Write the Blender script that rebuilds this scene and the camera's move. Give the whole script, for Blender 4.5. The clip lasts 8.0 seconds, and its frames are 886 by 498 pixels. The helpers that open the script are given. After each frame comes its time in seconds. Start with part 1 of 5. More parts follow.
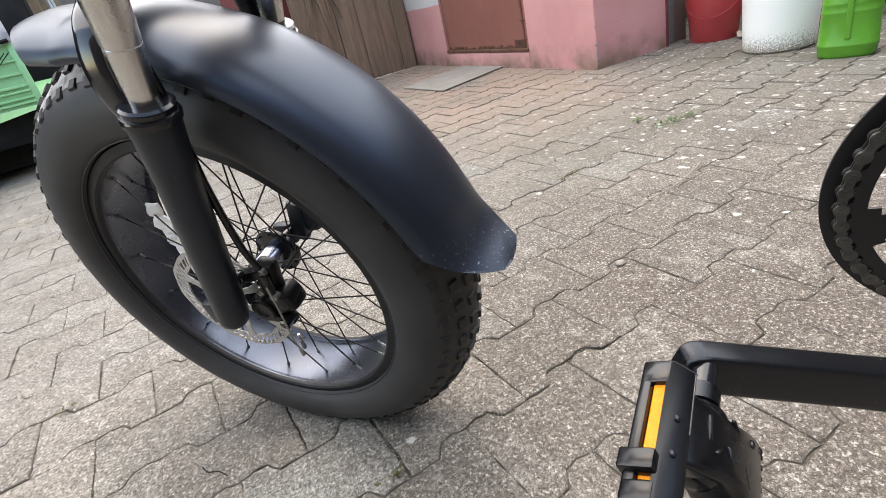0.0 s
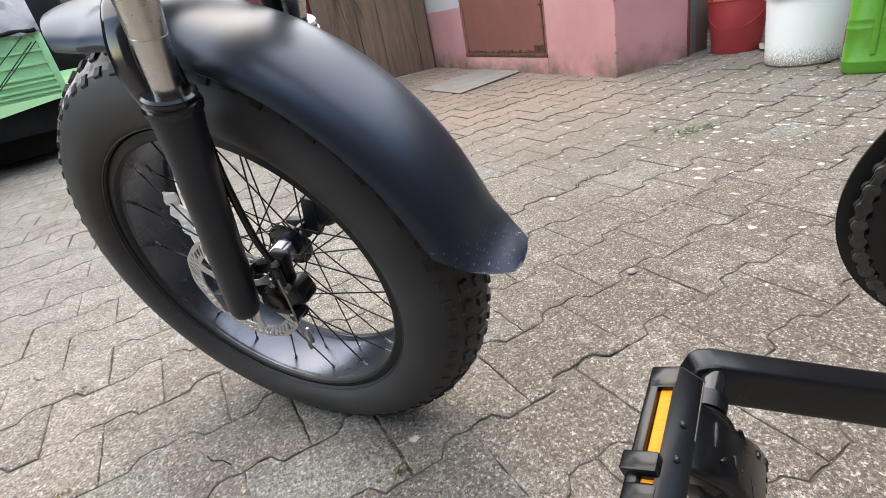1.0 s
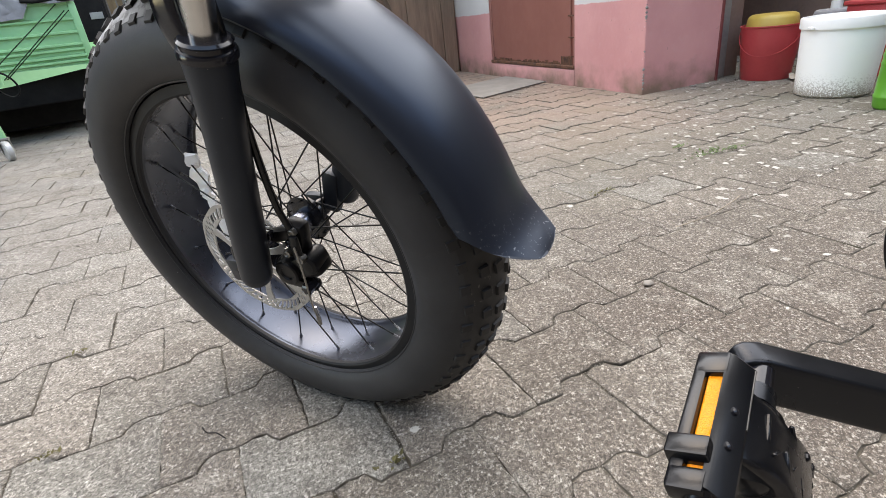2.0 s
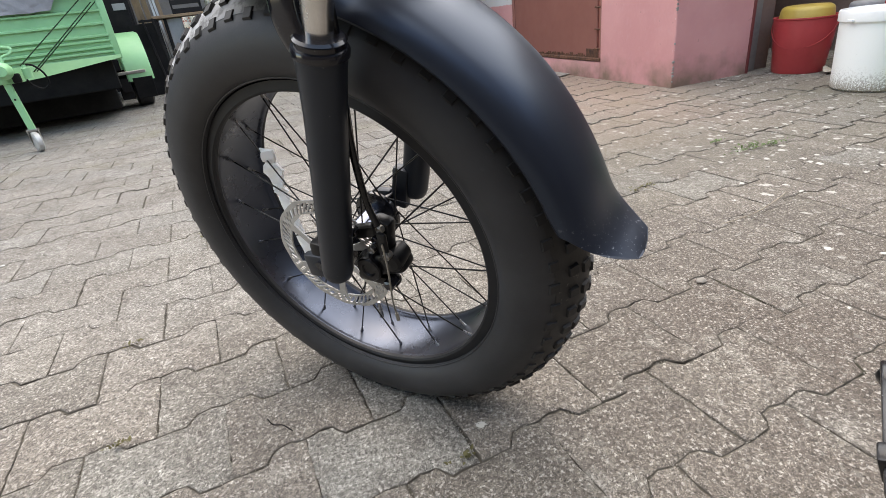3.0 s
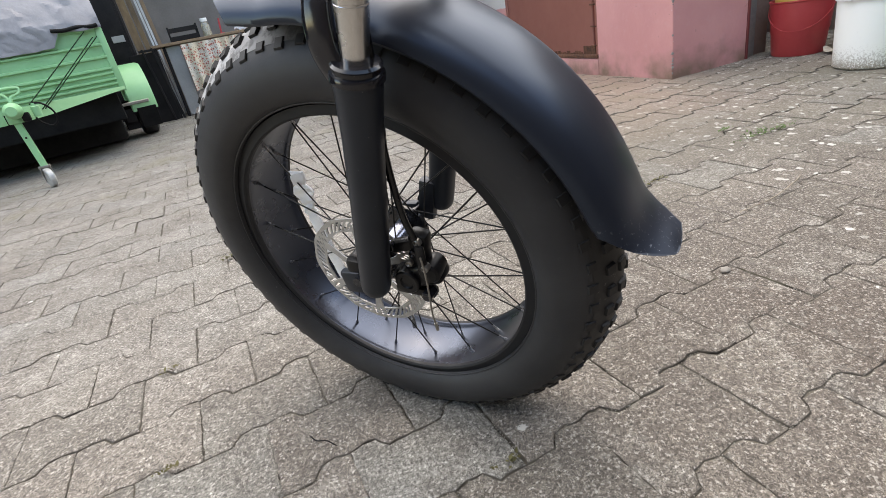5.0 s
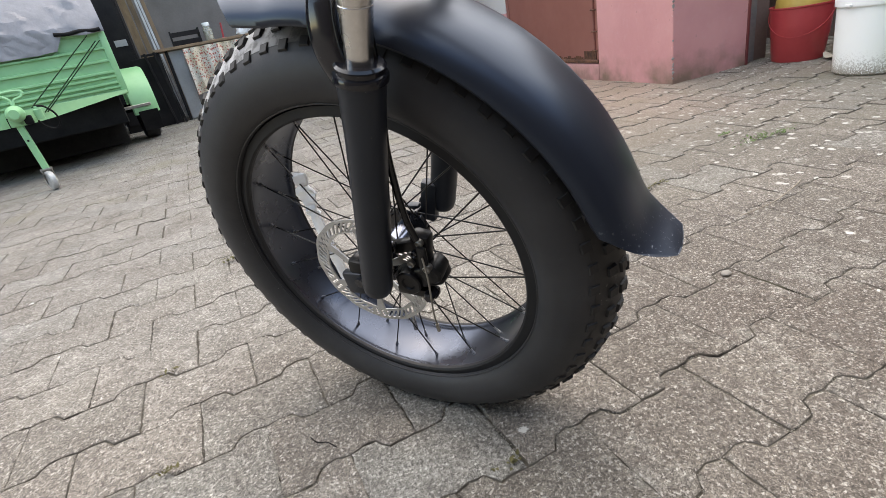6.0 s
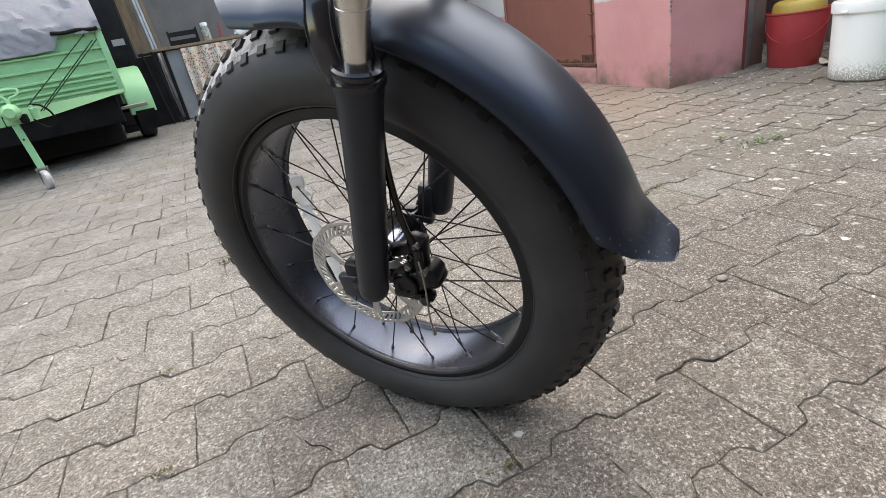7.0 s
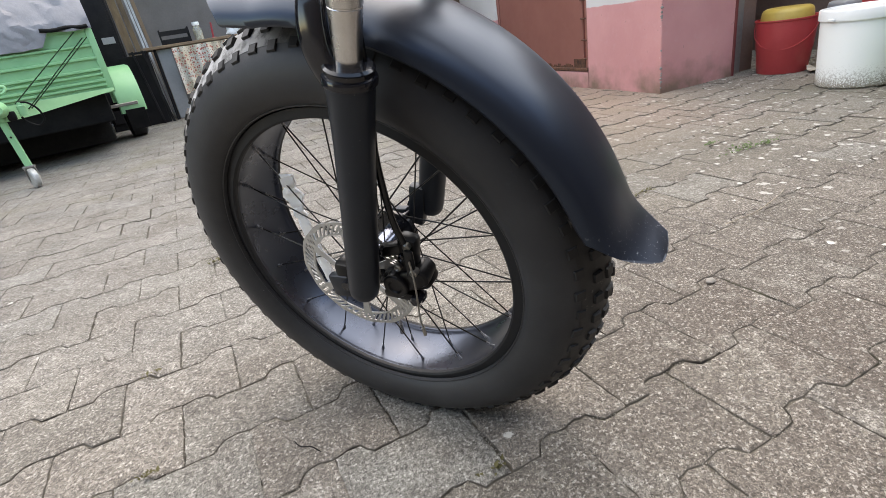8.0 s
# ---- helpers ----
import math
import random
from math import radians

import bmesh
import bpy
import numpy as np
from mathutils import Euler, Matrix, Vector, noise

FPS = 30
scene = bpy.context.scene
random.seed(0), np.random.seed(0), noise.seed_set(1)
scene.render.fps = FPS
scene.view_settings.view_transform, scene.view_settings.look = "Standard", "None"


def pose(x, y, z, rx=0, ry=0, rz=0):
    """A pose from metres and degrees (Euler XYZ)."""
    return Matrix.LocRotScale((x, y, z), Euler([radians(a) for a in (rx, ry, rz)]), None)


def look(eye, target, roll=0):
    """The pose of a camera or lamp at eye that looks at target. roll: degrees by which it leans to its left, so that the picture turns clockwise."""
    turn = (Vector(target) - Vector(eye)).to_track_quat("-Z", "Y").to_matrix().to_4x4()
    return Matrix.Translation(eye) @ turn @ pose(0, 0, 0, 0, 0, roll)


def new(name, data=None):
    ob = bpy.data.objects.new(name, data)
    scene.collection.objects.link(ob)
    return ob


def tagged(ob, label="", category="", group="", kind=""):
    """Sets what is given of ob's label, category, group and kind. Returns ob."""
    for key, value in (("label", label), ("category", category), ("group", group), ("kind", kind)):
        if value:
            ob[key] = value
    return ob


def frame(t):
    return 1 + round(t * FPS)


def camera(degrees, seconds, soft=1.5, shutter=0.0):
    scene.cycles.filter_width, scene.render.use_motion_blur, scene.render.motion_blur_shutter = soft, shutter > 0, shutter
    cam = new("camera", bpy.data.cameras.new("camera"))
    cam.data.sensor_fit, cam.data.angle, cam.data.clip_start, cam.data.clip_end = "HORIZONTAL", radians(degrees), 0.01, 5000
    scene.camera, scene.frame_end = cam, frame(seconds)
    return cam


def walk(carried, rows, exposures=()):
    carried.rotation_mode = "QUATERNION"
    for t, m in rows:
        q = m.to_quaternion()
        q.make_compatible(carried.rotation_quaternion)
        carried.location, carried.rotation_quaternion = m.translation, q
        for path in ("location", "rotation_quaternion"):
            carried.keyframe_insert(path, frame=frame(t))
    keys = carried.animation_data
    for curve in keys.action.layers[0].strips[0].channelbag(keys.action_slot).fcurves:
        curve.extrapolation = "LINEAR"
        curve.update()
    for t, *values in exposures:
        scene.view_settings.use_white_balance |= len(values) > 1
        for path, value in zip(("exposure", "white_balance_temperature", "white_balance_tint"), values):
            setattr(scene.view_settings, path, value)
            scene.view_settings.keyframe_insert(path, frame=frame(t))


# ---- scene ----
EV, KELVIN, TINT = 2.62, 8700, 10
cam = camera(82.53, 8.0, soft=0.7, shutter=0.0)
# seconds, eye x y z, yaw to the left, pitch up, roll
ROWS = [
    (0.0, 0.1249, 0.0078, 0.5224, -3.58, -26.15, -13.81),
    (0.5, 0.1244, 0.0074, 0.5225, -2.52, -25.77, -12.97),
    (1.0, 0.1236, 0.0052, 0.5205, -2.34, -25.61, -12.00),
    (1.2, 0.1201, 0.0053, 0.5210, -2.54, -25.60, -11.53),
    (2.3, 0.0894, 0.0195, 0.4893, -1.16, -24.69, -5.93),
    (2.5, 0.0741, 0.0249, 0.4893, -0.97, -25.41, -5.77),
    (3.0, 0.0283, 0.0183, 0.5089, -0.35, -25.57, -7.12),
    (3.5, 0.0010, 0.0063, 0.5217, 0.25, -24.84, -8.77),
    (4.0, 0.0038, 0.0102, 0.5215, 0.56, -24.58, -9.57),
    (4.5, 0.0012, 0.0129, 0.5222, 0.40, -24.90, -11.41),
    (6.0, -0.0036, 0.0088, 0.5194, 0.31, -24.27, -11.18),
    (6.5, -0.0045, 0.0101, 0.5188, 0.25, -24.15, -10.82),
    (7.0, -0.0031, 0.0109, 0.5203, -0.13, -24.13, -10.60),
    (7.5, -0.0014, 0.0116, 0.5168, -0.51, -24.02, -10.31),
    (8.0, -0.0022, 0.0089, 0.5186, -1.18, -24.02, -9.79),
]
walk(cam, [(t, pose(x, y, z, 90 + p, 0, w) @ pose(0, 0, 0, 0, 0, r)) for t, x, y, z, w, p, r in ROWS],
     exposures=[(0.0, EV + 0.16, KELVIN, TINT), (1.2, EV + 0.08, KELVIN, TINT), (2.5, EV - 0.02, KELVIN, TINT), (5.0, EV - 0.10, KELVIN, TINT), (8.0, EV - 0.10, KELVIN, TINT)])

# ---- light ----
world = bpy.data.worlds.new("overcast_day")
scene.world = world
world.use_nodes = True
wn, wl = world.node_tree.nodes, world.node_tree.links
wn.clear()
sky = wn.new("ShaderNodeTexSky")
sky.sky_type, sky.sun_disc = "NISHITA", False
sky.sun_elevation, sky.sun_rotation = radians(58), radians(-5)
sky.air_density, sky.dust_density, sky.ozone_density = 1.0, 0.5, 1.0
wb = wn.new("ShaderNodeBackground")
wb.inputs["Strength"].default_value = 0.15
wo = wn.new("ShaderNodeOutputWorld")
wl.new(sky.outputs[0], wb.inputs[0])
wl.new(wb.outputs[0], wo.inputs[0])

sun = new("sun", bpy.data.lights.new("sun", "SUN"))
sun.data.energy, sun.data.angle, sun.data.color = 1.1, radians(120), (1.0, 0.975, 0.945)
sun.matrix_world = look((-0.32, 3.66, 5.88), (0, 0, 0))


# ---- materials ----
class Mat:
    """A node material: a principled shader and small node helpers."""

    def __init__(self, name, colour=(0.5, 0.5, 0.5), rough=0.6, metal=0.0, **more):
        self.m = bpy.data.materials.new(name)
        self.m.use_nodes = True
        self.n, self.l = self.m.node_tree.nodes, self.m.node_tree.links
        self.b = self.n["Principled BSDF"]
        self.b.inputs["Base Color"].default_value = (*colour, 1)
        self.b.inputs["Roughness"].default_value = rough
        self.b.inputs["Metallic"].default_value = metal
        for key, value in more.items():
            self.b.inputs[key.replace("_", " ")].default_value = value
        self.pos = self.n.new("ShaderNodeNewGeometry").outputs["Position"]

    def put(self, value, socket):
        if isinstance(value, bpy.types.NodeSocket):
            self.l.new(value, socket)
        else:
            socket.default_value = (*value, 1) if isinstance(value, tuple) and len(value) == 3 and socket.type == "RGBA" else value

    def noise(self, scale, detail=3.0, rough=0.55, stretch=None, local=False):
        node = self.n.new("ShaderNodeTexNoise")
        node.inputs["Scale"].default_value, node.inputs["Detail"].default_value, node.inputs["Roughness"].default_value = scale, detail, rough
        self.l.new(self.vector(stretch, local), node.inputs["Vector"])
        return node.outputs["Fac"]

    def vector(self, stretch=None, local=False):
        v = self.n.new("ShaderNodeTexCoord").outputs["Object"] if local else self.pos
        if stretch is None:
            return v
        node = self.n.new("ShaderNodeVectorMath")
        node.operation = "MULTIPLY"
        self.l.new(v, node.inputs[0])
        node.inputs[1].default_value = stretch
        return node.outputs[0]

    def cells(self, scale, out="Distance", feature="F1"):
        node = self.n.new("ShaderNodeTexVoronoi")
        node.feature = feature
        node.inputs["Scale"].default_value = scale
        self.l.new(self.pos, node.inputs["Vector"])
        return node.outputs[out]

    def ramp(self, value, a, b, lo=0.0, hi=1.0):
        node = self.n.new("ShaderNodeMapRange")
        self.put(value, node.inputs[0])
        for i, x in enumerate((a, b, lo, hi)):
            node.inputs[1 + i].default_value = x
        return node.outputs[0]

    def math(self, op, a, b=0.0):
        node = self.n.new("ShaderNodeMath")
        node.operation = op
        self.put(a, node.inputs[0])
        self.put(b, node.inputs[1])
        return node.outputs[0]

    def axis(self, which):
        node = self.n.new("ShaderNodeSeparateXYZ")
        self.l.new(self.pos, node.inputs[0])
        return node.outputs[which]

    def mix(self, fac, a, b, blend="MIX"):
        node = self.n.new("ShaderNodeMix")
        node.data_type, node.blend_type = "RGBA", blend
        self.put(fac, node.inputs[0])
        self.put(a, node.inputs[6])
        self.put(b, node.inputs[7])
        return node.outputs[2]

    def colour(self, value):
        self.put(value, self.b.inputs["Base Color"])
        return self

    def rough(self, value):
        self.put(value, self.b.inputs["Roughness"])
        return self

    def bump(self, height, distance=0.001, strength=1.0):
        node = self.n.new("ShaderNodeBump")
        node.inputs["Distance"].default_value, node.inputs["Strength"].default_value = distance, strength
        self.l.new(height, node.inputs["Height"])
        self.l.new(node.outputs[0], self.b.inputs["Normal"])
        return self


def mat_paver(name, per_island):
    """Exposed-aggregate concrete: grains, stains, pale lichen spots."""
    k = Mat(name, rough=0.9)
    if per_island:
        rnd = k.n.new("ShaderNodeNewGeometry").outputs["Random Per Island"]
    else:
        rnd = k.n.new("ShaderNodeObjectInfo").outputs["Random"]
    base = k.mix(rnd, (0.155, 0.140, 0.120), (0.252, 0.230, 0.200))
    warm = k.ramp(k.noise(1.7, 2.0), 0.42, 0.68)
    base = k.mix(k.math("MULTIPLY", warm, 0.3), base, (0.225, 0.204, 0.172))
    tint = k.math("FRACT", k.math("MULTIPLY", rnd, 7.31))
    base = k.mix(k.ramp(tint, 0.55, 0.95, 0.0, 0.45), base, (0.235, 0.208, 0.186))
    base = k.mix(k.ramp(tint, 0.3, 0.1, 0.0, 0.55), base, (0.255, 0.265, 0.252))
    # paler grey to the left and further off: brighter light put into the colour
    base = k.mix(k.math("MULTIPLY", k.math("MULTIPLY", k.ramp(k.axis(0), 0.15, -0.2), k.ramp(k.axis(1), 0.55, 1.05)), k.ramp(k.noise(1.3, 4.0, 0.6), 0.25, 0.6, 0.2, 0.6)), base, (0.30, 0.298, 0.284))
    # browner, darker patches on the near ground to the right
    brown_near = k.math("MULTIPLY", k.ramp(k.noise(3.1, 6.0, 0.68), 0.24, 0.52), k.math("MULTIPLY", k.ramp(k.axis(0), 0.0, 0.5), k.ramp(k.axis(1), 1.35, 0.7)))
    base = k.mix(k.math("MULTIPLY", brown_near, 0.95), base, (0.112, 0.091, 0.076))
    stain = k.ramp(k.noise(4.5, 6.0, 0.7), 0.42, 0.64)
    base = k.mix(k.math("MULTIPLY", stain, 0.7), base, (0.122, 0.104, 0.089))
    bleach = k.ramp(k.noise(7.5, 5.0, 0.7), 0.56, 0.7)
    base = k.mix(k.math("MULTIPLY", bleach, 0.55), base, (0.4, 0.385, 0.35))
    grain_a = k.cells(820.0, "Color")
    grey = k.n.new("ShaderNodeRGBToBW")
    k.l.new(grain_a, grey.inputs[0])
    base = k.mix(0.72, base, k.mix(k.ramp(grey.outputs[0], 0.2, 0.85), (0.35, 0.344, 0.335), (1.2, 1.2, 1.19)), "MULTIPLY")
    pale = k.ramp(grey.outputs[0], 0.7, 0.8)
    base = k.mix(k.math("MULTIPLY", pale, 0.22), base, (0.52, 0.49, 0.45))
    big = k.n.new("ShaderNodeRGBToBW")
    k.l.new(k.cells(330.0, "Color"), big.inputs[0])
    base = k.mix(k.ramp(big.outputs[0], 0.75, 0.81, 0.0, 0.42), base, (0.52, 0.50, 0.46))
    base = k.mix(k.ramp(big.outputs[0], 0.32, 0.24, 0.0, 0.3), base, (0.1, 0.09, 0.08))
    dark = k.ramp(grey.outputs[0], 0.3, 0.22)
    base = k.mix(k.math("MULTIPLY", dark, 0.65), base, (0.06, 0.054, 0.048))
    mottle = k.ramp(k.noise(46.0, 5.0, 0.7), 0.3, 0.7)
    base = k.mix(1.0, base, k.mix(mottle, (0.68, 0.67, 0.66), (1.2, 1.2, 1.19)), "MULTIPLY")
    pits = k.ramp(k.noise(190.0, 3.0, 0.6), 0.36, 0.64)
    base = k.mix(1.0, base, k.mix(pits, (0.62, 0.61, 0.6), (1.38, 1.38, 1.37)), "MULTIPLY")
    # lichen, mostly on the damp side of the yard towards the building
    where = k.math("MULTIPLY", k.ramp(k.axis(0), 0.25, 1.0), k.ramp(k.axis(1), 0.55, 1.5))
    where = k.math("ADD", k.math("MULTIPLY", where, 0.85), 0.16)
    spot = k.cells(21.0)
    pick = k.n.new("ShaderNodeRGBToBW")
    k.l.new(k.cells(21.0, "Color"), pick.inputs[0])
    size = k.math("ADD", k.math("SUBTRACT", k.math("MULTIPLY", k.noise(75.0, 4.0, 0.65), 0.62), 0.18), k.math("MULTIPLY", pick.outputs[0], 0.15))
    inside = k.ramp(k.math("SUBTRACT", size, spot), 0.0, 0.05)
    keep = k.ramp(k.math("SUBTRACT", where, pick.outputs[0]), 0.02, 0.1)
    base = k.mix(k.math("MULTIPLY", k.math("MULTIPLY", inside, keep), 0.8), base, (0.62, 0.61, 0.56))
    small = k.ramp(k.math("SUBTRACT", 0.2, k.cells(31.0)), 0.0, 0.06)
    base = k.mix(k.math("MULTIPLY", k.math("MULTIPLY", small, where), 0.5), base, (0.6, 0.59, 0.54))
    # darker olive stretch by the building: dirt, plus the house's shade put into colour
    damp_and_shade = k.math("MULTIPLY", k.ramp(k.noise(1.9, 5.0, 0.65), 0.32, 0.6), k.math("MULTIPLY", k.ramp(k.axis(0), 0.0, 0.7), k.ramp(k.axis(1), 0.9, 1.8)))
    base = k.mix(k.math("MULTIPLY", damp_and_shade, 0.42), base, (0.165, 0.142, 0.107))
    # reddish dust along the foot of the house
    dust = k.math("MULTIPLY", k.ramp(k.noise(2.3, 5.0, 0.6), 0.25, 0.5), k.math("MULTIPLY", k.ramp(k.axis(1), 1.6, 2.6), k.math("MULTIPLY", k.ramp(k.axis(0), 1.6, 1.1), k.ramp(k.axis(0), 0.0, 0.5))))
    base = k.mix(k.math("MULTIPLY", dust, 0.7), base, (0.30, 0.212, 0.162))
    # a little green growth near the wall
    green = k.math("MULTIPLY", k.ramp(k.noise(2.6, 4.0), 0.52, 0.72), k.ramp(k.axis(1), 1.0, 2.6))
    base = k.mix(k.math("MULTIPLY", green, 0.35), base, (0.16, 0.15, 0.085))
    k.colour(base)
    relief = k.math("ADD", k.math("MULTIPLY", grey.outputs[0], 0.5), k.math("MULTIPLY", k.noise(90.0, 4.0), 1.0))
    k.bump(relief, 0.0016, 0.9)
    return k.m


def mat_noisy(name, a, b, scale, rough=0.6, metal=0.0, bump=0.0, fine=60.0, lo=0.35, hi=0.65, **more):
    """Two tones over broad noise, with fine relief."""
    k = Mat(name, a, rough, metal, **more)
    broad, thin = k.noise(scale, 4.0), k.noise(fine, 3.0)
    k.colour(k.mix(k.ramp(k.math("ADD", k.math("MULTIPLY", broad, 0.75), k.math("MULTIPLY", thin, 0.25)), lo, hi), a, b))
    k.rough(k.ramp(k.noise(scale * 3, 4.0), 0.3, 0.7, max(0.03, rough - 0.08), min(1.0, rough + 0.08)))
    if bump:
        k.bump(thin, bump)
    return k.m


def mat_wall():
    """Pink painted plinth under white plaster, dirty at the foot and with worn patches."""
    k = Mat("painted_plaster", rough=0.85)
    edge = k.math("ADD", k.axis(2), k.math("MULTIPLY", k.noise(14.0, 2.0), 0.02))
    pink = k.mix(k.ramp(k.noise(3.0, 5.0), 0.35, 0.65), (0.56, 0.258, 0.254), (0.635, 0.312, 0.302))
    pink = k.mix(k.ramp(k.noise(28.0, 4.0), 0.55, 0.75, 0.0, 0.25), pink, (0.6, 0.36, 0.35))
    white = k.mix(k.noise(4.0, 4.0), (0.55, 0.53, 0.52), (0.64, 0.62, 0.61))
    base = k.mix(k.ramp(edge, 0.462, 0.468), pink, white)
    damp_and_shade = k.math("MULTIPLY", k.ramp(k.math("ADD", k.axis(2), k.math("MULTIPLY", k.noise(9.0, 6.0, 0.65), 0.2)), 0.24, 0.10), k.ramp(k.noise(4.0, 4.0), 0.34, 0.55))
    base = k.mix(k.math("MULTIPLY", damp_and_shade, 0.9), base, (0.17, 0.12, 0.082))
    # the arris of the corner is knocked off here and there down to white plaster
    away = k.math("ADD", k.math("POWER", k.math("SUBTRACT", k.axis(0), 1.305), 2.0), k.math("POWER", k.math("SUBTRACT", k.axis(1), 2.63), 2.0))
    chips = k.math("MULTIPLY", k.ramp(k.math("SQRT", away), 0.014, 0.006), k.ramp(k.noise(30.0, 4.0, 0.6), 0.6, 0.64))
    base = k.mix(k.math("MULTIPLY", chips, 0.9), base, (0.7, 0.67, 0.64))
    dents = k.math("MULTIPLY", k.ramp(k.noise(24.0, 3.0, 0.6), 0.7, 0.73), 0.6)
    base = k.mix(dents, base, (0.4, 0.2, 0.2))
    k.colour(base)
    k.bump(k.math("ADD", k.noise(45.0, 5.0), k.math("MULTIPLY", k.noise(6.0, 2.0), 3.0)), 0.0014)
    return k.m


def mat_wood(name, a, b, across, dirt=0.4):
    """Weathered board: grain along z."""
    k = Mat(name, rough=0.85)
    grain = k.noise(38.0, 6.0, 0.7, (1, 1, 0.06))
    streak = k.noise(6.0, 4.0, 0.6, (1, 1, 0.25))
    rnd = k.n.new("ShaderNodeObjectInfo").outputs["Random"]
    base = k.mix(k.ramp(grain, 0.3, 0.7), a, b)
    base = k.mix(k.math("MULTIPLY", rnd, 0.45), base, across)
    base = k.mix(k.math("MULTIPLY", k.ramp(streak, 0.45, 0.7), dirt), base, (0.05, 0.04, 0.032))
    k.colour(base)
    k.bump(grain, 0.002)
    return k.m


def mat_bucket():
    """White plastic, spattered with earth near the foot."""
    k = Mat("white_plastic_dirty", (0.78, 0.78, 0.76), 0.45)
    height = k.ramp(k.axis(2), 0.012, 0.12, 1.0, 0.0)
    spots = k.ramp(k.math("ADD", k.noise(170.0, 5.0, 0.75), k.math("MULTIPLY", height, 0.22)), 0.6, 0.7)
    specks = k.ramp(k.noise(230.0, 3.0), 0.68, 0.76)
    low = k.ramp(k.axis(2), 0.02, 0.28, 1.0, 0.15)
    base = k.mix(k.math("MULTIPLY", k.math("MULTIPLY", spots, height), 0.9), (0.88, 0.88, 0.85), (0.2, 0.16, 0.115))
    base = k.mix(k.math("MULTIPLY", k.math("MULTIPLY", specks, low), 0.6), base, (0.33, 0.3, 0.25))
    k.colour(base)
    return k.m


def mat_curtain():
    """Cotton print: red flowers on a cream ground."""
    k = Mat("floral_cotton", rough=0.9)
    base = k.mix(k.ramp(k.noise(8.0, 2.0), 0.4, 0.6), (0.62, 0.52, 0.39), (0.66, 0.61, 0.54))
    pick = k.n.new("ShaderNodeRGBToBW")
    k.l.new(k.cells(40.0, "Color"), pick.inputs[0])
    flower = k.math("ADD", k.cells(40.0), k.math("MULTIPLY", k.noise(120.0, 2.0), 0.3))
    base = k.mix(k.math("MULTIPLY", k.ramp(flower, 0.62, 0.5), k.ramp(pick.outputs[0], 0.36, 0.4)), base, (0.52, 0.2, 0.15))
    base = k.mix(k.math("MULTIPLY", k.ramp(flower, 0.4, 0.3), k.ramp(pick.outputs[0], 0.36, 0.4)), base, (0.28, 0.04, 0.05))
    base = k.mix(k.math("MULTIPLY", k.ramp(k.cells(66.0), 0.36, 0.26), 0.75), base, (0.17, 0.16, 0.12))
    k.colour(base)
    return k.m


def mat_rubber(name, a, b, rough):
    """Tyre rubber with dust in broad smears."""
    k = Mat(name, a, rough, IOR=1.4)
    dust = k.math("MULTIPLY", k.ramp(k.noise(9.0, 5.0, 0.65), 0.42, 0.75), 0.55)
    marks = k.ramp(k.noise(70.0, 4.0, 0.7), 0.66, 0.78, 0.0, 0.35)
    base = k.mix(k.math("ADD", dust, marks), a, b)
    scuff = k.math("MULTIPLY", k.ramp(k.noise(150.0, 3.0, 0.6), 0.7, 0.76), k.ramp(k.noise(12.0, 2.0), 0.52, 0.62))
    k.colour(k.mix(k.math("MULTIPLY", scuff, 0.6), base, (0.2, 0.2, 0.2)))
    k.bump(k.noise(420.0, 3.0), 0.00015)
    return k.m


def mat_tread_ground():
    """Ground between the tread blocks: dull rubber, sky sheen coloured in round the front."""
    k = Mat("tread_rubber_with_sheen", (0.012, 0.012, 0.012), 0.6)
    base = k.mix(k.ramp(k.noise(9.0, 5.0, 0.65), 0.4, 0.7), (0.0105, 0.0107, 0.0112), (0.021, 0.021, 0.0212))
    # pale front of the wheel: the sky's reflection put into the colour
    front_sheen = k.math("MULTIPLY", k.ramp(k.axis(0), -0.08, -0.2), k.ramp(k.noise(60.0, 4.0, 0.65), 0.36, 0.52, 0.25, 1.0))
    base = k.mix(k.math("MULTIPLY", front_sheen, 0.75), base, (0.55, 0.55, 0.55))
    scuff = k.math("MULTIPLY", k.ramp(k.noise(110.0, 4.0, 0.7), 0.57, 0.66), k.ramp(k.noise(13.0, 2.0), 0.5, 0.6))
    k.colour(k.mix(k.math("MULTIPLY", scuff, 0.7), base, (0.22, 0.215, 0.21)))
    k.bump(k.noise(420.0, 3.0), 0.00015)
    return k.m


def mat_gloss(name, colour, rough, dust=(0.09, 0.09, 0.1), amount=0.25, metal=0.0, specks=True, **more):
    """Painted or moulded black parts: a sheen, faint dust and a few pale specks."""
    k = Mat(name, colour, rough, metal, **more)
    base = k.mix(k.math("MULTIPLY", k.ramp(k.noise(14.0, 5.0, 0.65), 0.45, 0.75), amount), colour, dust)
    if specks:
        base = k.mix(k.ramp(k.noise(330.0, 2.0), 0.74, 0.8, 0.0, 0.5), base, (0.3, 0.3, 0.3))
    k.colour(base)
    k.rough(k.ramp(k.noise(22.0, 4.0), 0.3, 0.7, rough - 0.05, rough + 0.07))
    return k.m


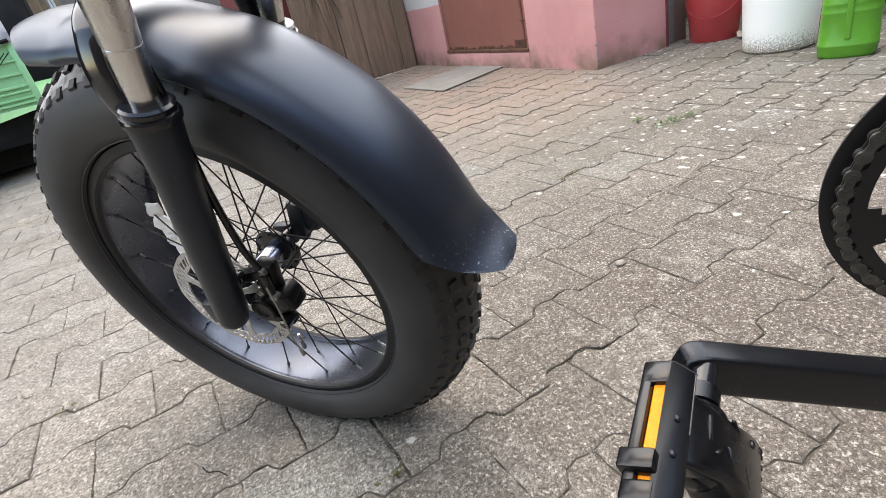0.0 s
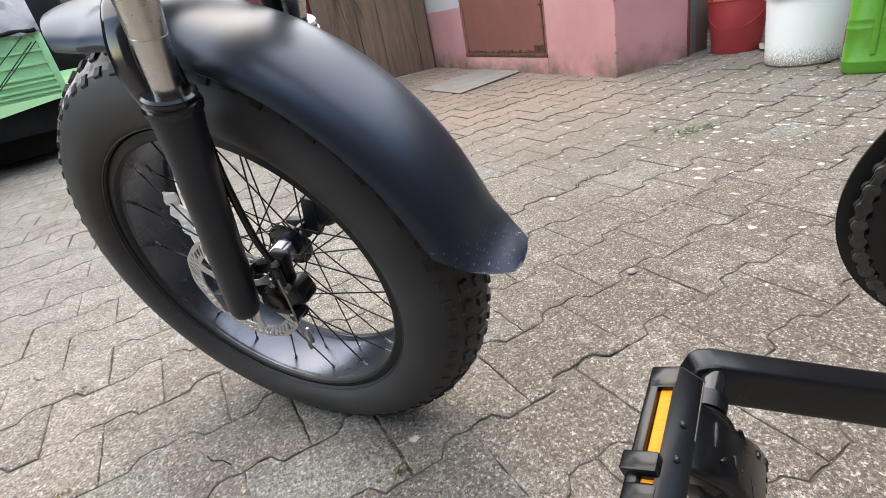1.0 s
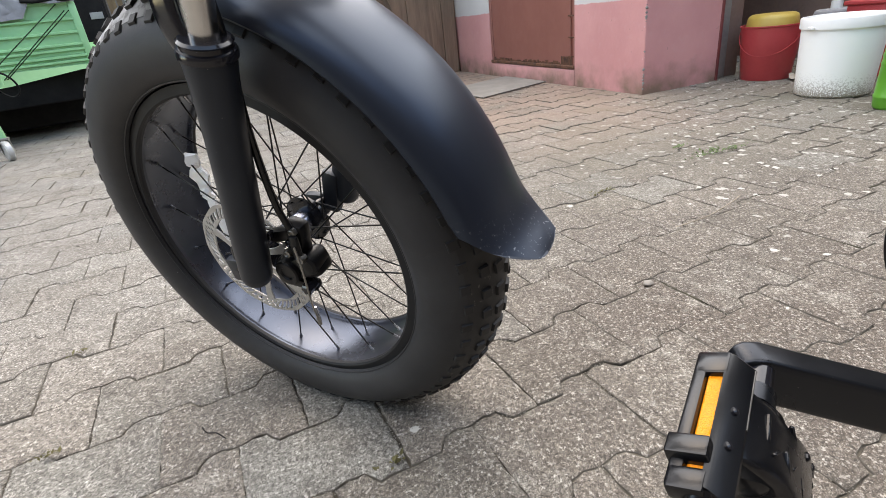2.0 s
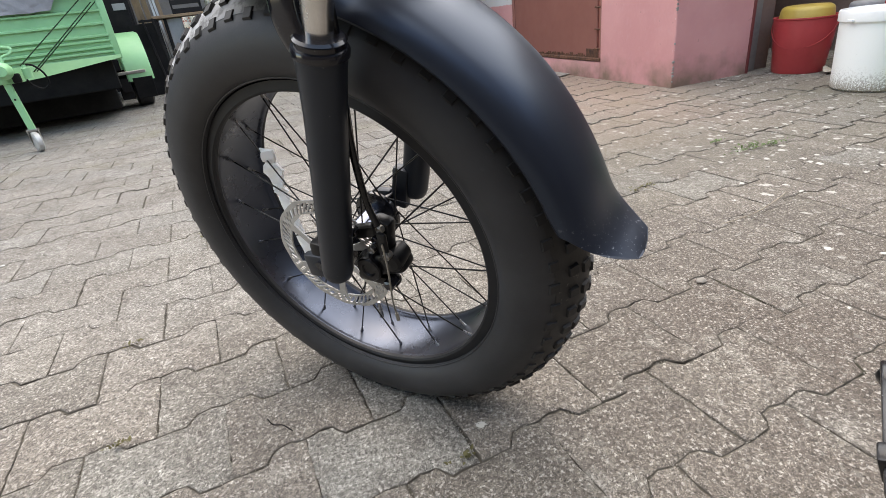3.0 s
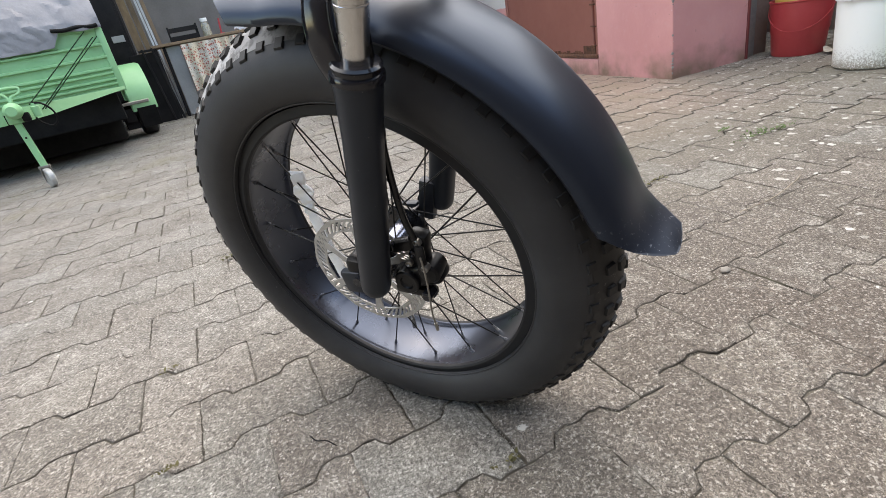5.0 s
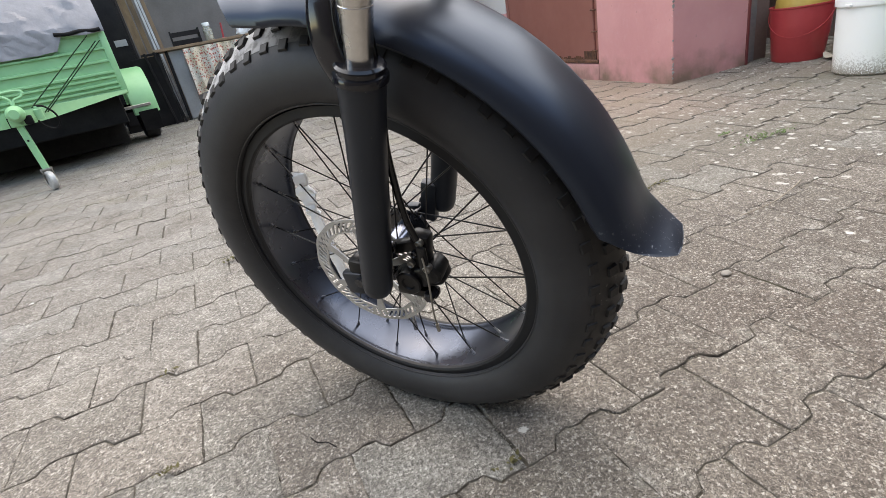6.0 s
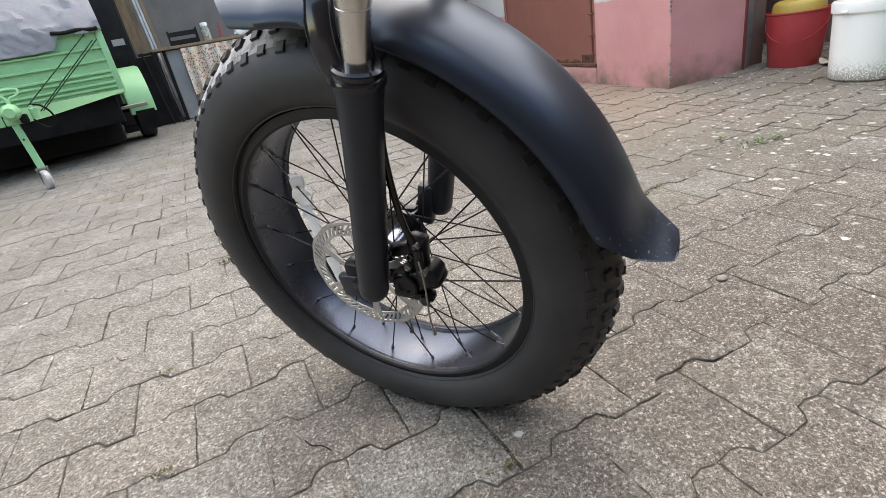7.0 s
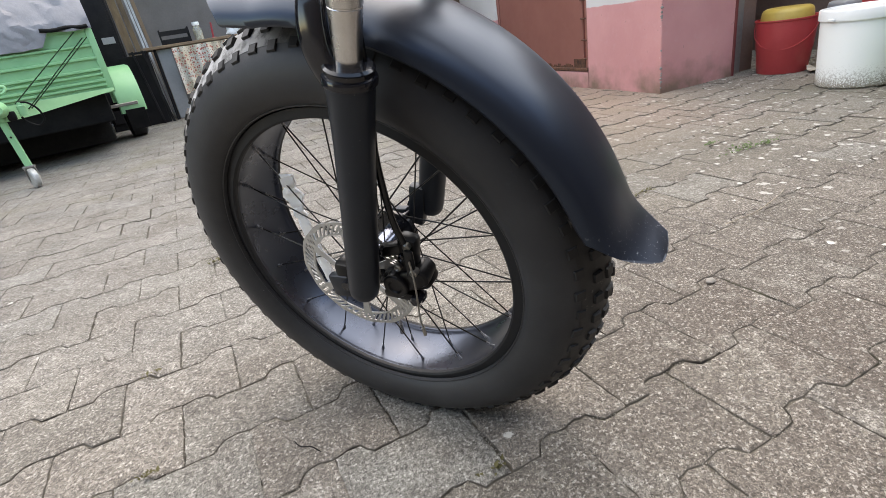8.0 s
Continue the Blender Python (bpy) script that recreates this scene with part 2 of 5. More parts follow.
def mat_fender():
    """Satin black plastic; road dirt and salt specks towards its low end."""
    k = Mat("satin_black_fender", (0.013, 0.015, 0.0215), 0.36, 0.0, IOR=1.5, Specular_Tint=(0.58, 0.75, 1.0, 1.0))
    low = k.ramp(k.axis(2), 0.34, 0.27)
    spots = k.math("MULTIPLY", k.ramp(k.noise(260.0, 4.0, 0.7), 0.61, 0.67), low)
    veil = k.math("MULTIPLY", k.ramp(k.noise(30.0, 5.0, 0.7), 0.42, 0.7), k.math("MULTIPLY", low, 0.07))
    base = k.mix(veil, (0.013, 0.015, 0.0215), (0.075, 0.08, 0.088))
    base = k.mix(k.math("MULTIPLY", spots, 0.8), base, (0.45, 0.47, 0.49))
    k.colour(base)
    k.rough(k.math("ADD", k.ramp(k.noise(18.0, 4.0), 0.3, 0.7, 0.29, 0.36), k.math("MULTIPLY", low, 0.2)))
    return k.m


def mat_arris():
    """The chamfer of a paver, packed with dirt and some moss."""
    k = Mat("dirty_paver_edge", rough=0.95)
    base = k.mix(k.ramp(k.noise(40.0, 4.0), 0.35, 0.65), (0.03, 0.026, 0.021), (0.11, 0.098, 0.082))
    base = k.mix(k.ramp(k.noise(11.0, 4.0, 0.6), 0.42, 0.58), base, (0.13, 0.117, 0.10))
    base = k.mix(k.ramp(k.noise(6.0, 3.0), 0.6, 0.72, 0.0, 0.5), base, (0.07, 0.075, 0.028))
    k.colour(base)
    return k.m


def mat_grit():
    """Loose crumbs, each its own shade between wet earth and pale stone."""
    k = Mat("joint_crumbs", rough=0.95)
    rnd = k.n.new("ShaderNodeNewGeometry").outputs["Random Per Island"]
    k.colour(k.mix(rnd, (0.06, 0.05, 0.04), k.mix(k.noise(30.0, 3.0), (0.2, 0.18, 0.15), (0.4, 0.38, 0.34))))
    return k.m


ARRIS = mat_arris()
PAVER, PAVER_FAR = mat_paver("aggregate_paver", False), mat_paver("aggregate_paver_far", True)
JOINT = mat_noisy("joint_earth", (0.028, 0.024, 0.018), (0.12, 0.105, 0.082), 22.0, 0.95, bump=0.003, fine=180.0)
GRIT = mat_grit()
WALL = mat_wall()
CONCRETE = mat_noisy("grey_concrete", (0.2, 0.19, 0.18), (0.3, 0.285, 0.265), 4.0, 0.9, bump=0.002)
BROWN_STEEL = mat_noisy("brown_painted_steel", (0.235, 0.088, 0.069), (0.27, 0.106, 0.084), 3.0, 0.5, fine=25.0)
RUST = mat_noisy("rusty_iron", (0.05, 0.022, 0.014), (0.16, 0.07, 0.04), 30.0, 0.85, bump=0.001)
WOOD_GREY = mat_wood("weathered_wood", (0.12, 0.07, 0.046), (0.31, 0.20, 0.135), (0.23, 0.165, 0.12), 0.5)
WOOD_PALE = mat_wood("brown_timber", (0.16, 0.105, 0.058), (0.27, 0.185, 0.10), (0.13, 0.095, 0.06), 0.55)
WOOD_TABLE = mat_wood("table_wood", (0.2, 0.13, 0.08), (0.28, 0.19, 0.12), (0.2, 0.13, 0.08), 0.2)
SHED_WALL = mat_noisy("grey_shed_wall", (0.15, 0.132, 0.12), (0.21, 0.185, 0.17), 3.0, 0.9)
STORE = mat_noisy("brown_store_wall", (0.2, 0.13, 0.105), (0.28, 0.19, 0.155), 4.0, 0.9, bump=0.002)
DIM_WALL = mat_noisy("dark_blocker_wall", (0.07, 0.062, 0.058), (0.1, 0.09, 0.084), 3.0, 0.9)
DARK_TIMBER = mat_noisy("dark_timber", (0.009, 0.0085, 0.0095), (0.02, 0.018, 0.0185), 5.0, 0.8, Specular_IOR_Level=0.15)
PALE_METAL = mat_noisy("pale_metal", (0.36, 0.36, 0.355), (0.52, 0.52, 0.5), 12.0, 0.45, 0.3)
GREY_PANEL = mat_noisy("grey_panel", (0.25, 0.25, 0.255), (0.33, 0.33, 0.335), 5.0, 0.7)
MAROON = mat_noisy("maroon_paint", (0.16, 0.035, 0.035), (0.21, 0.05, 0.048), 6.0, 0.5)
MAT_GREY = mat_noisy("worn_rubber_mat", (0.2, 0.185, 0.165), (0.27, 0.25, 0.22), 5.0, 0.9, bump=0.001)
RUBBER = mat_rubber("tyre_rubber", (0.0265, 0.027, 0.0295), (0.054, 0.055, 0.058), 0.52)
KNOB = mat_rubber("tyre_tread", (0.015, 0.015, 0.0158), (0.034, 0.0335, 0.0335), 0.55)
TREAD_GROUND = mat_tread_ground()
FENDER = mat_fender()
RIM = mat_gloss("black_anodised_rim", (0.006, 0.006, 0.008), 0.28, (0.012, 0.012, 0.014), 0.25, 0.0, False, IOR=1.85, Specular_Tint=(0.66, 0.77, 1.0, 1.0))
RIM_LIP = mat_gloss("matt_rim_edge", (0.015, 0.0155, 0.0175), 0.55, (0.024, 0.024, 0.026), 0.3, 0.0, False, IOR=1.35)
FORK = mat_gloss("matt_black_fork", (0.0105, 0.0122, 0.0165), 0.42, (0.018, 0.020, 0.0245), 0.4, Specular_Tint=(0.8, 0.88, 1.0, 1.0))
GLOSS_BLACK = mat_gloss("gloss_black_metal", (0.01, 0.01, 0.013), 0.13, (0.03, 0.03, 0.034), 0.2)
SPOKE = mat_gloss("black_spoke", (0.012, 0.012, 0.012), 0.4, (0.03, 0.03, 0.03), 0.2, 0.3, False)
NIPPLE = mat_noisy("dull_nipple", (0.3, 0.3, 0.31), (0.6, 0.6, 0.62), 160.0, 0.3, 0.9, fine=300.0)
CHROME = mat_noisy("brushed_stanchion", (0.55, 0.54, 0.525), (0.63, 0.62, 0.605), 10.0, 0.24, 1.0, fine=90.0)
STEEL = mat_noisy("bare_steel", (0.27, 0.26, 0.235), (0.36, 0.345, 0.32), 40.0, 0.42, 0.9, fine=200.0)
PLASTIC = mat_gloss("scuffed_black_plastic", (0.004, 0.0042, 0.0052), 0.24, (0.014, 0.0145, 0.016), 0.25, IOR=1.42)
CALIPER = mat_gloss("matt_black_caliper", (0.004, 0.004, 0.005), 0.36, (0.01, 0.01, 0.011), 0.3, IOR=1.38)
CRANK = mat_gloss("black_crank", (0.0035, 0.0037, 0.0045), 0.3, (0.008, 0.0085, 0.01), 0.2, IOR=1.42, Specular_Tint=(0.78, 0.86, 1.0, 1.0))
RING_BLACK = mat_gloss("black_chainring", (0.006, 0.006, 0.007), 0.5, (0.012, 0.012, 0.013), 0.3, 0.0, False)
CHAIN = mat_noisy("oily_chain_steel", (0.045, 0.043, 0.04), (0.09, 0.086, 0.08), 90.0, 0.36, 0.4, fine=400.0)
HUB = mat_gloss("polished_hub_shell", (0.22, 0.24, 0.30), 0.2, (0.16, 0.17, 0.2), 0.3, 1.0, False)
DISC = mat_noisy("brake_disc_steel", (0.42, 0.42, 0.415), (0.56, 0.56, 0.55), 60.0, 0.42, 0.75, fine=260.0)
WHITE_REFLECTOR = mat_noisy("white_reflector", (0.88, 0.89, 0.9), (0.95, 0.95, 0.95), 40.0, 0.5, bump=0.002, fine=70.0)
GREEN_PAINT = mat_noisy("light_green_paint", (0.20, 0.445, 0.225), (0.245, 0.505, 0.262), 4.0, 0.42, fine=30.0)
TARP = mat_noisy("grey_tarpaulin", (0.17, 0.17, 0.183), (0.225, 0.225, 0.24), 6.0, 0.55, bump=0.002, fine=40.0)
ROPE = mat_noisy("dark_green_cord", (0.008, 0.024, 0.011), (0.018, 0.04, 0.02), 80.0, 0.85, Specular_IOR_Level=0.1)
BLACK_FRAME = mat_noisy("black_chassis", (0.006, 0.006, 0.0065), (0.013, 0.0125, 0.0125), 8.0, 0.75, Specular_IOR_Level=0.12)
RED_PLASTIC = mat_noisy("red_plastic", (0.40, 0.04, 0.045), (0.46, 0.055, 0.058), 6.0, 0.38, fine=50.0)
YELLOW_PLASTIC = mat_noisy("yellow_plastic", (0.43, 0.3, 0.06), (0.5, 0.36, 0.085), 6.0, 0.45)
WHITE_PLASTIC = mat_bucket()
WHITE_LID = mat_noisy("white_plastic", (0.7, 0.7, 0.68), (0.76, 0.76, 0.74), 6.0, 0.4)
GREEN_PLASTIC = mat_noisy("green_plastic", (0.065, 0.25, 0.02), (0.09, 0.31, 0.03), 8.0, 0.38)
LEAF = mat_noisy("weed_leaf", (0.06, 0.11, 0.03), (0.12, 0.18, 0.055), 50.0, 0.7)
MOSS = mat_noisy("moss", (0.07, 0.062, 0.025), (0.13, 0.12, 0.05), 60.0, 0.95)
DRY = mat_noisy("dry_leaf", (0.3, 0.26, 0.2), (0.5, 0.46, 0.38), 40.0, 0.85)
TWIG = mat_noisy("dry_twig", (0.22, 0.18, 0.13), (0.4, 0.35, 0.28), 40.0, 0.85)
CURTAIN = mat_curtain()
BLUE = mat_noisy("blue_plastic", (0.02, 0.04, 0.14), (0.03, 0.06, 0.2), 9.0, 0.5)
AMBER = Mat("amber_reflector", (0.85, 0.27, 0.0), 0.3, 0.0)
AMBER.colour(AMBER.mix(AMBER.ramp(AMBER.cells(1300.0), 0.2, 0.5), (0.92, 0.34, 0.01), (0.7, 0.21, 0.0))).bump(AMBER.cells(1300.0), 0.0004)
AMBER = AMBER.m
GLASS = Mat("jar_glass", (0.75, 0.72, 0.6), 0.08, 0.0, Transmission_Weight=0.7).m


# ---- building blocks ----
def mesh_of(name, bm, material, smooth=None):
    bmesh.ops.recalc_face_normals(bm, faces=bm.faces[:])
    data = bpy.data.meshes.new(name)
    bm.to_mesh(data)
    bm.free()
    data.materials.append(material)
    if smooth is not None:
        for p in data.polygons:
            p.use_smooth = True
        data.set_sharp_from_angle(angle=radians(smooth))
    return data


def part(name, bm, material, parent=None, label="", smooth=None, at=None):
    """One mesh object, under a thing or a part where one is given."""
    ob = new(name, mesh_of(name, bm, material, smooth))
    if parent is not None:
        ob.parent = parent
    if at is not None:
        ob.matrix_local = at
    return tagged(ob, label)


def thing(name, m, label, category, group="", kind=""):
    ob = new(name)
    ob.empty_display_size = 0.1
    ob.matrix_world = m
    return tagged(ob, label, category, group, kind)


def box(bm, size, m=None, bevel=0.0, seg=1):
    made = bmesh.ops.create_cube(bm, size=1.0, matrix=(m or Matrix()) @ Matrix.Diagonal((*size, 1)))
    if bevel:
        edges = list({e for v in made["verts"] for e in v.link_edges})
        bmesh.ops.bevel(bm, geom=edges, offset=bevel, segments=seg, affect="EDGES", profile=0.5)


def boxed(size, m=None, bevel=0.0, seg=1):
    bm = bmesh.new()
    box(bm, size, m, bevel, seg)
    return bm


def ring_loft(bm, rings, closed=False, cap=True, wrap=True):
    """Quads between successive rings of points."""
    rows = [[bm.verts.new(p) for p in ring] for ring in rings]
    pairs = list(zip(rows, rows[1:])) + ([(rows[-1], rows[0])] if closed else [])
    for a, b in pairs:
        count = len(a)
        for i in range(count if wrap else count - 1):
            j = (i + 1) % count
            bm.faces.new((a[i], a[j], b[j], b[i]))
    if cap and not closed and wrap:
        bm.faces.new(rows[0][::-1])
        bm.faces.new(rows[-1])


def tube(bm, points, radius, seg=8, cap=True):
    """A round rod along a line of points; radius may be one number or one for each point."""
    pts = [Vector(p) for p in points]
    radii = radius if isinstance(radius, (list, tuple)) else [radius] * len(pts)
    side, rings = None, []
    for i, p in enumerate(pts):
        way = (pts[min(i + 1, len(pts) - 1)] - pts[max(i - 1, 0)]).normalized()
        if side is None:
            side = way.orthogonal().normalized()
        side = (side - way * side.dot(way)).normalized()
        other = way.cross(side)
        rings.append([p + radii[i] * (math.cos(2 * math.pi * k / seg) * side + math.sin(2 * math.pi * k / seg) * other) for k in range(seg)])
    ring_loft(bm, rings, cap=cap)


def tubed(points, radius, seg=8):
    bm = bmesh.new()
    tube(bm, points, radius, seg)
    return bm


def bent(points, steps=6):
    """A smooth line through the points."""
    p = [Vector(q) for q in points]
    p = [2 * p[0] - p[1]] + p + [2 * p[-1] - p[-2]]
    out = []
    for i in range(1, len(p) - 2):
        for s in range(steps):
            t = s / steps
            out.append(0.5 * ((2 * p[i]) + (p[i + 1] - p[i - 1]) * t + (2 * p[i - 1] - 5 * p[i] + 4 * p[i + 1] - p[i + 2]) * t * t
                              + (3 * p[i] - p[i - 1] - 3 * p[i + 1] + p[i + 2]) * t ** 3))
    return out + [p[-2]]


def lathe(profile, seg=48, axis="Z", closed=False, m=None, cap=True):
    """Turns (along, radius) pairs round an axis."""
    bm = bmesh.new()
    rings = []
    for along, r in profile:
        ring = []
        for k in range(seg):
            c, s = r * math.cos(2 * math.pi * k / seg), r * math.sin(2 * math.pi * k / seg)
            q = {"Z": (c, s, along), "Y": (c, along, s), "X": (along, c, s)}[axis]
            ring.append((m @ Vector(q)) if m else Vector(q))
        rings.append(ring)
    ring_loft(bm, rings, closed=closed, cap=cap)
    return bm


def flat(points, thick, m=None):
    """A plate with the outline given in x, y, thick along z."""
    bm = bmesh.new()
    rings = [[(m @ Vector((x, y, z)) if m else Vector((x, y, z))) for x, y in points] for z in (0.0, thick)]
    ring_loft(bm, rings)
    return bm

# ---- the yard's buildings ----
CORNER = Vector((1.305, 2.63, 0.0))
U, V = Vector((0.956, 0.292, 0.0)).normalized(), Vector((-0.292, 0.956, 0.0)).normalized()
BUILD = Matrix((( *U, 0), (*V, 0), (0, 0, 1, 0), (0, 0, 0, 1))).transposed()
BUILD = Matrix.Translation(CORNER) @ BUILD.to_3x3().to_4x4()
TOP = 2.4


def rough_wall(name, u0, u1, v0, v1, z0, z1, material, worn=0.0, parent=None):
    """A stretch of wall in the building's axes, with slightly rounded, worn arrises."""
    size = (u1 - u0, v1 - v0, z1 - z0)
    bm = boxed(size, BUILD @ Matrix.Translation(((u0 + u1) / 2, (v0 + v1) / 2, (z0 + z1) / 2)), 0.008, 2)
    ob = part(name, bm, material, parent, smooth=40)
    return tagged(ob, kind="structure") if parent is None else ob


DOOR_A, DOOR_B, DOOR_Z = 0.593, 1.715, 0.085
corner_plan = [(0.006, 0.0), (0.485, 0.0), (0.485, 0.26), (0.26, 0.26), (0.26, DOOR_A), (0.0, DOOR_A), (0.0, 0.006), (0.0018, 0.0018)]
wall_yard = tagged(part("wall_yard", flat(corner_plan, TOP + 0.05, BUILD @ Matrix.Translation((0, 0, -0.05))), WALL), "pink and white plastered corner of the house", kind="structure")
rough_wall("wall_yard_far", 0.0, 0.26, DOOR_B, 2.42, -0.05, TOP, WALL)
rough_wall("wall_sill", -0.004, 0.26, DOOR_A + 0.002, DOOR_B - 0.002, -0.05, 0.097, WALL)
rough_wall("wall_lintel", 0.0, 0.26, DOOR_A + 0.002, DOOR_B - 0.002, 2.06, TOP, WALL)
# chipped arris on the corner
rng = random.Random(7)
for z in (0.03, 0.05, 0.058, 0.075, 0.09, 0.10, 0.125, 0.21, 0.35, 0.365, 0.372, 0.39, 0.41, 0.425):
    s = rng.uniform(0.0025, 0.0085)
    bm = bmesh.new()
    bmesh.ops.create_icosphere(bm, subdivisions=1, radius=s, matrix=BUILD @ pose(0.002, 0.002, z, 20, 30, 40))
    for v in bm.verts:
        v.co += Vector((rng.uniform(-1, 1), rng.uniform(-1, 1), rng.uniform(-1, 1))) * 0.002
    part("plaster_chip", bm, CONCRETE, wall_yard, "broken plaster edge")

# the brown steel door, set back in its opening
door = tagged(new("door_yard"), "brown painted steel door with a rusty lower edge", "door", kind="structure")
door.matrix_world = BUILD @ Matrix.Translation((0.03, (DOOR_A + DOOR_B) / 2, 0.0))
W = DOOR_B - DOOR_A
part("door_leaf", boxed((0.04, W - 0.09, 1.95), Matrix.Translation((0, 0.01, 1.095)), 0.004), BROWN_STEEL, door)
part("door_frame", boxed((0.05, 0.03, 1.99), Matrix.Translation((0.0, -W / 2 + 0.016, 1.06)), 0.003), BROWN_STEEL, door)
part("door_frame", boxed((0.05, 0.03, 1.99), Matrix.Translation((0.0, W / 2 - 0.016, 1.06)), 0.003), BROWN_STEEL, door)
part("door_frame", boxed((0.05, W - 0.004, 0.02), Matrix.Translation((0.0, 0.0, 2.046)), 0.003), BROWN_STEEL, door)
part("threshold", boxed((0.05, W - 0.006, 0.02), Matrix.Translation((-0.012, 0.0, 0.109)), 0.003), RUST, door, "rusty iron threshold")
bm = bmesh.new()
for i in range(46):
    y = -W / 2 + 0.05 + (W - 0.1) * i / 45
    h = rng.uniform(0.004, 0.022) if i > 4 else 0.05
    box(bm, (0.006, 0.028, h), Matrix.Translation((-0.0215, y, 0.119 + h / 2)))
part("rust_edge", bm, RUST, door, "flaking rust along the bottom edge")
for z in (0.17, 0.28, 0.40, 0.5):
    part("hinge_pin", tubed([(-0.024, -W / 2 + 0.07, z), (-0.024, -W / 2 + 0.015, z + rng.uniform(-0.006, 0.006))], 0.0045, 6), RUST, door, "rusty hinge pin")

# beside the front wall: the jamb of an open store
tagged(rough_wall("jamb_dark", 0.487, 0.505, -0.006, 0.2, -0.05, TOP, MAROON), "dark red painted edge", kind="structure")
tagged(rough_wall("jamb_post", 0.51, 0.60, 0.04, 0.14, -0.05, TOP, CONCRETE), "grey concrete post", kind="structure")
rough_wall("store_front", 0.602, 0.70, 0.05, 0.14, -0.05, TOP, STORE)
rough_wall("store_side", 0.68, 0.70, 0.142, 1.09, -0.05, TOP, STORE)
rough_wall("store_back", 0.68, 2.6, 1.1, 1.2, -0.05, TOP, STORE)
rough_wall("store_end", 1.35, 1.6, -1.2, 1.098, -0.05, TOP, STORE)

# wooden plank leaf at the far end of the yard wall
GATE_A, GATE_B = Vector((0.60, 4.87, 0.0)), Vector((-0.26, 4.37, 0.0))
gate = thing("wooden_gate", Matrix.Translation(GATE_A) @ pose(0, 0, 0, 0, 0, math.degrees(math.atan2(*(GATE_B - GATE_A).yx))),
             "weathered brown plank gate with broken boards", "gate")
span, x, i = (GATE_B - GATE_A).length, 0.01, 0
while x < span:
    w = rng.uniform(0.13, 0.2)
    low = 0.004 + rng.uniform(0, 0.008)
    high = 1.85 + rng.uniform(-0.03, 0.03)
    bm = boxed((w - 0.0025, 0.022, high - low), pose(x + w / 2, rng.uniform(-0.004, 0.004), (high + low) / 2, 0, rng.uniform(-0.5, 0.5), 0), 0.003)
    part("plank", bm, WOOD_GREY, gate)
    x, i = x + w, i + 1
# added dark backing, so no light shows through the gaps
part("backing", boxed((span, 0.012, 1.78), Matrix.Translation((span / 2, -0.019, 0.92)), 0.002), DARK_TIMBER, gate, "dark backing added to block light between the planks")
for z in (0.35, 1.5):
    part("rail", boxed((span, 0.035, 0.1), Matrix.Translation((span / 2, -0.045, z)), 0.004), WOOD_GREY, gate)
# torn lengths of board hanging off the outer edge: thin, tapering and uneven
for x, z, long, tilt in ((0.80, 0.66, 0.52, 7), (0.72, 0.74, 0.40, -5), (0.66, 0.70, 0.36, 10), (0.90, 0.60, 0.46, -8)):
    bm = bmesh.new()
    rings = []
    for k in range(9):
        t = k / 8
        wide = 0.004 + 0.024 * t * rng.uniform(0.75, 1.15)
        off = rng.uniform(-0.004, 0.004)
        rings.append([(off - wide, -0.006, long * (t - 0.5)), (off + wide, -0.006, long * (t - 0.5)), (off + wide * 0.8, 0.007, long * (t - 0.5)), (off - wide * 0.8, 0.007, long * (t - 0.5))])
    ring_loft(bm, rings)
    bm.transform(pose(x, 0.024, z, 0, tilt, 0))
    part("splintered_board", bm, WOOD_GREY, gate, "splintered board end")
part("post", boxed((0.05, 0.05, 2.0), Matrix.Translation((-0.03, -0.05, 1.0)), 0.004), WOOD_GREY, gate)
panel = part("maroon_panel", boxed((0.55, 0.03, 1.9), pose(-0.52, 4.48, 0.97, 0, 0, 28), 0.004), MAROON)
tagged(panel, "dark red painted panel standing behind the gate", "panel")

# open shed behind the trailer
SHED = Matrix.Translation((-2.45, 5.8, 0.0)) @ pose(0, 0, 0, 0, 0, math.degrees(math.atan2(0.3903, 0.9207)))


def shed_wall(name, x0, x1, y0, y1, z0, z1, material):
    return tagged(part(name, boxed((x1 - x0, y1 - y0, z1 - z0), SHED @ Matrix.Translation(((x0 + x1) / 2, (y0 + y1) / 2, (z0 + z1) / 2)), 0.005), material), kind="structure")


# left and side walls near-black: the shed's shade put into their colour
shed_wall("shed_wall_shade", -5.0, -0.45, 1.35, 1.5, -0.05, 3.6, DARK_TIMBER)
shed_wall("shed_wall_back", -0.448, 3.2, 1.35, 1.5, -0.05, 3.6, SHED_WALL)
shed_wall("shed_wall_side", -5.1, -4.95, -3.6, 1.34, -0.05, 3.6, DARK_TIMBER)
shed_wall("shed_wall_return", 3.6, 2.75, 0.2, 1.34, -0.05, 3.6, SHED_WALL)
# unseen ceilings, added to keep light out of the shed
shed_wall("shed_shade_roof_low", -5.2, -0.452, -0.9, 1.6, 3.62, 3.75, DARK_TIMBER)
shed_wall("shed_shade_roof", -0.448, 2.9, 0.35, 1.6, 3.62, 3.75, DARK_TIMBER)

# added plain walls, unseen behind and beside the camera, that block light
for name, x0, x1, y0, y1, high in (("blocker_wall_right", 3.3, 3.6, -1.5, 2.4, 2.3), ("blocker_wall_behind", -4.4, 3.3, -1.8, -1.5, 2.4)):
    tagged(part(name, boxed((x1 - x0, y1 - y0, high), Matrix.Translation(((x0 + x1) / 2, (y0 + y1) / 2, high / 2 - 0.05)), 0.01), DIM_WALL), "plain dark wall added out of view to block light", kind="structure")

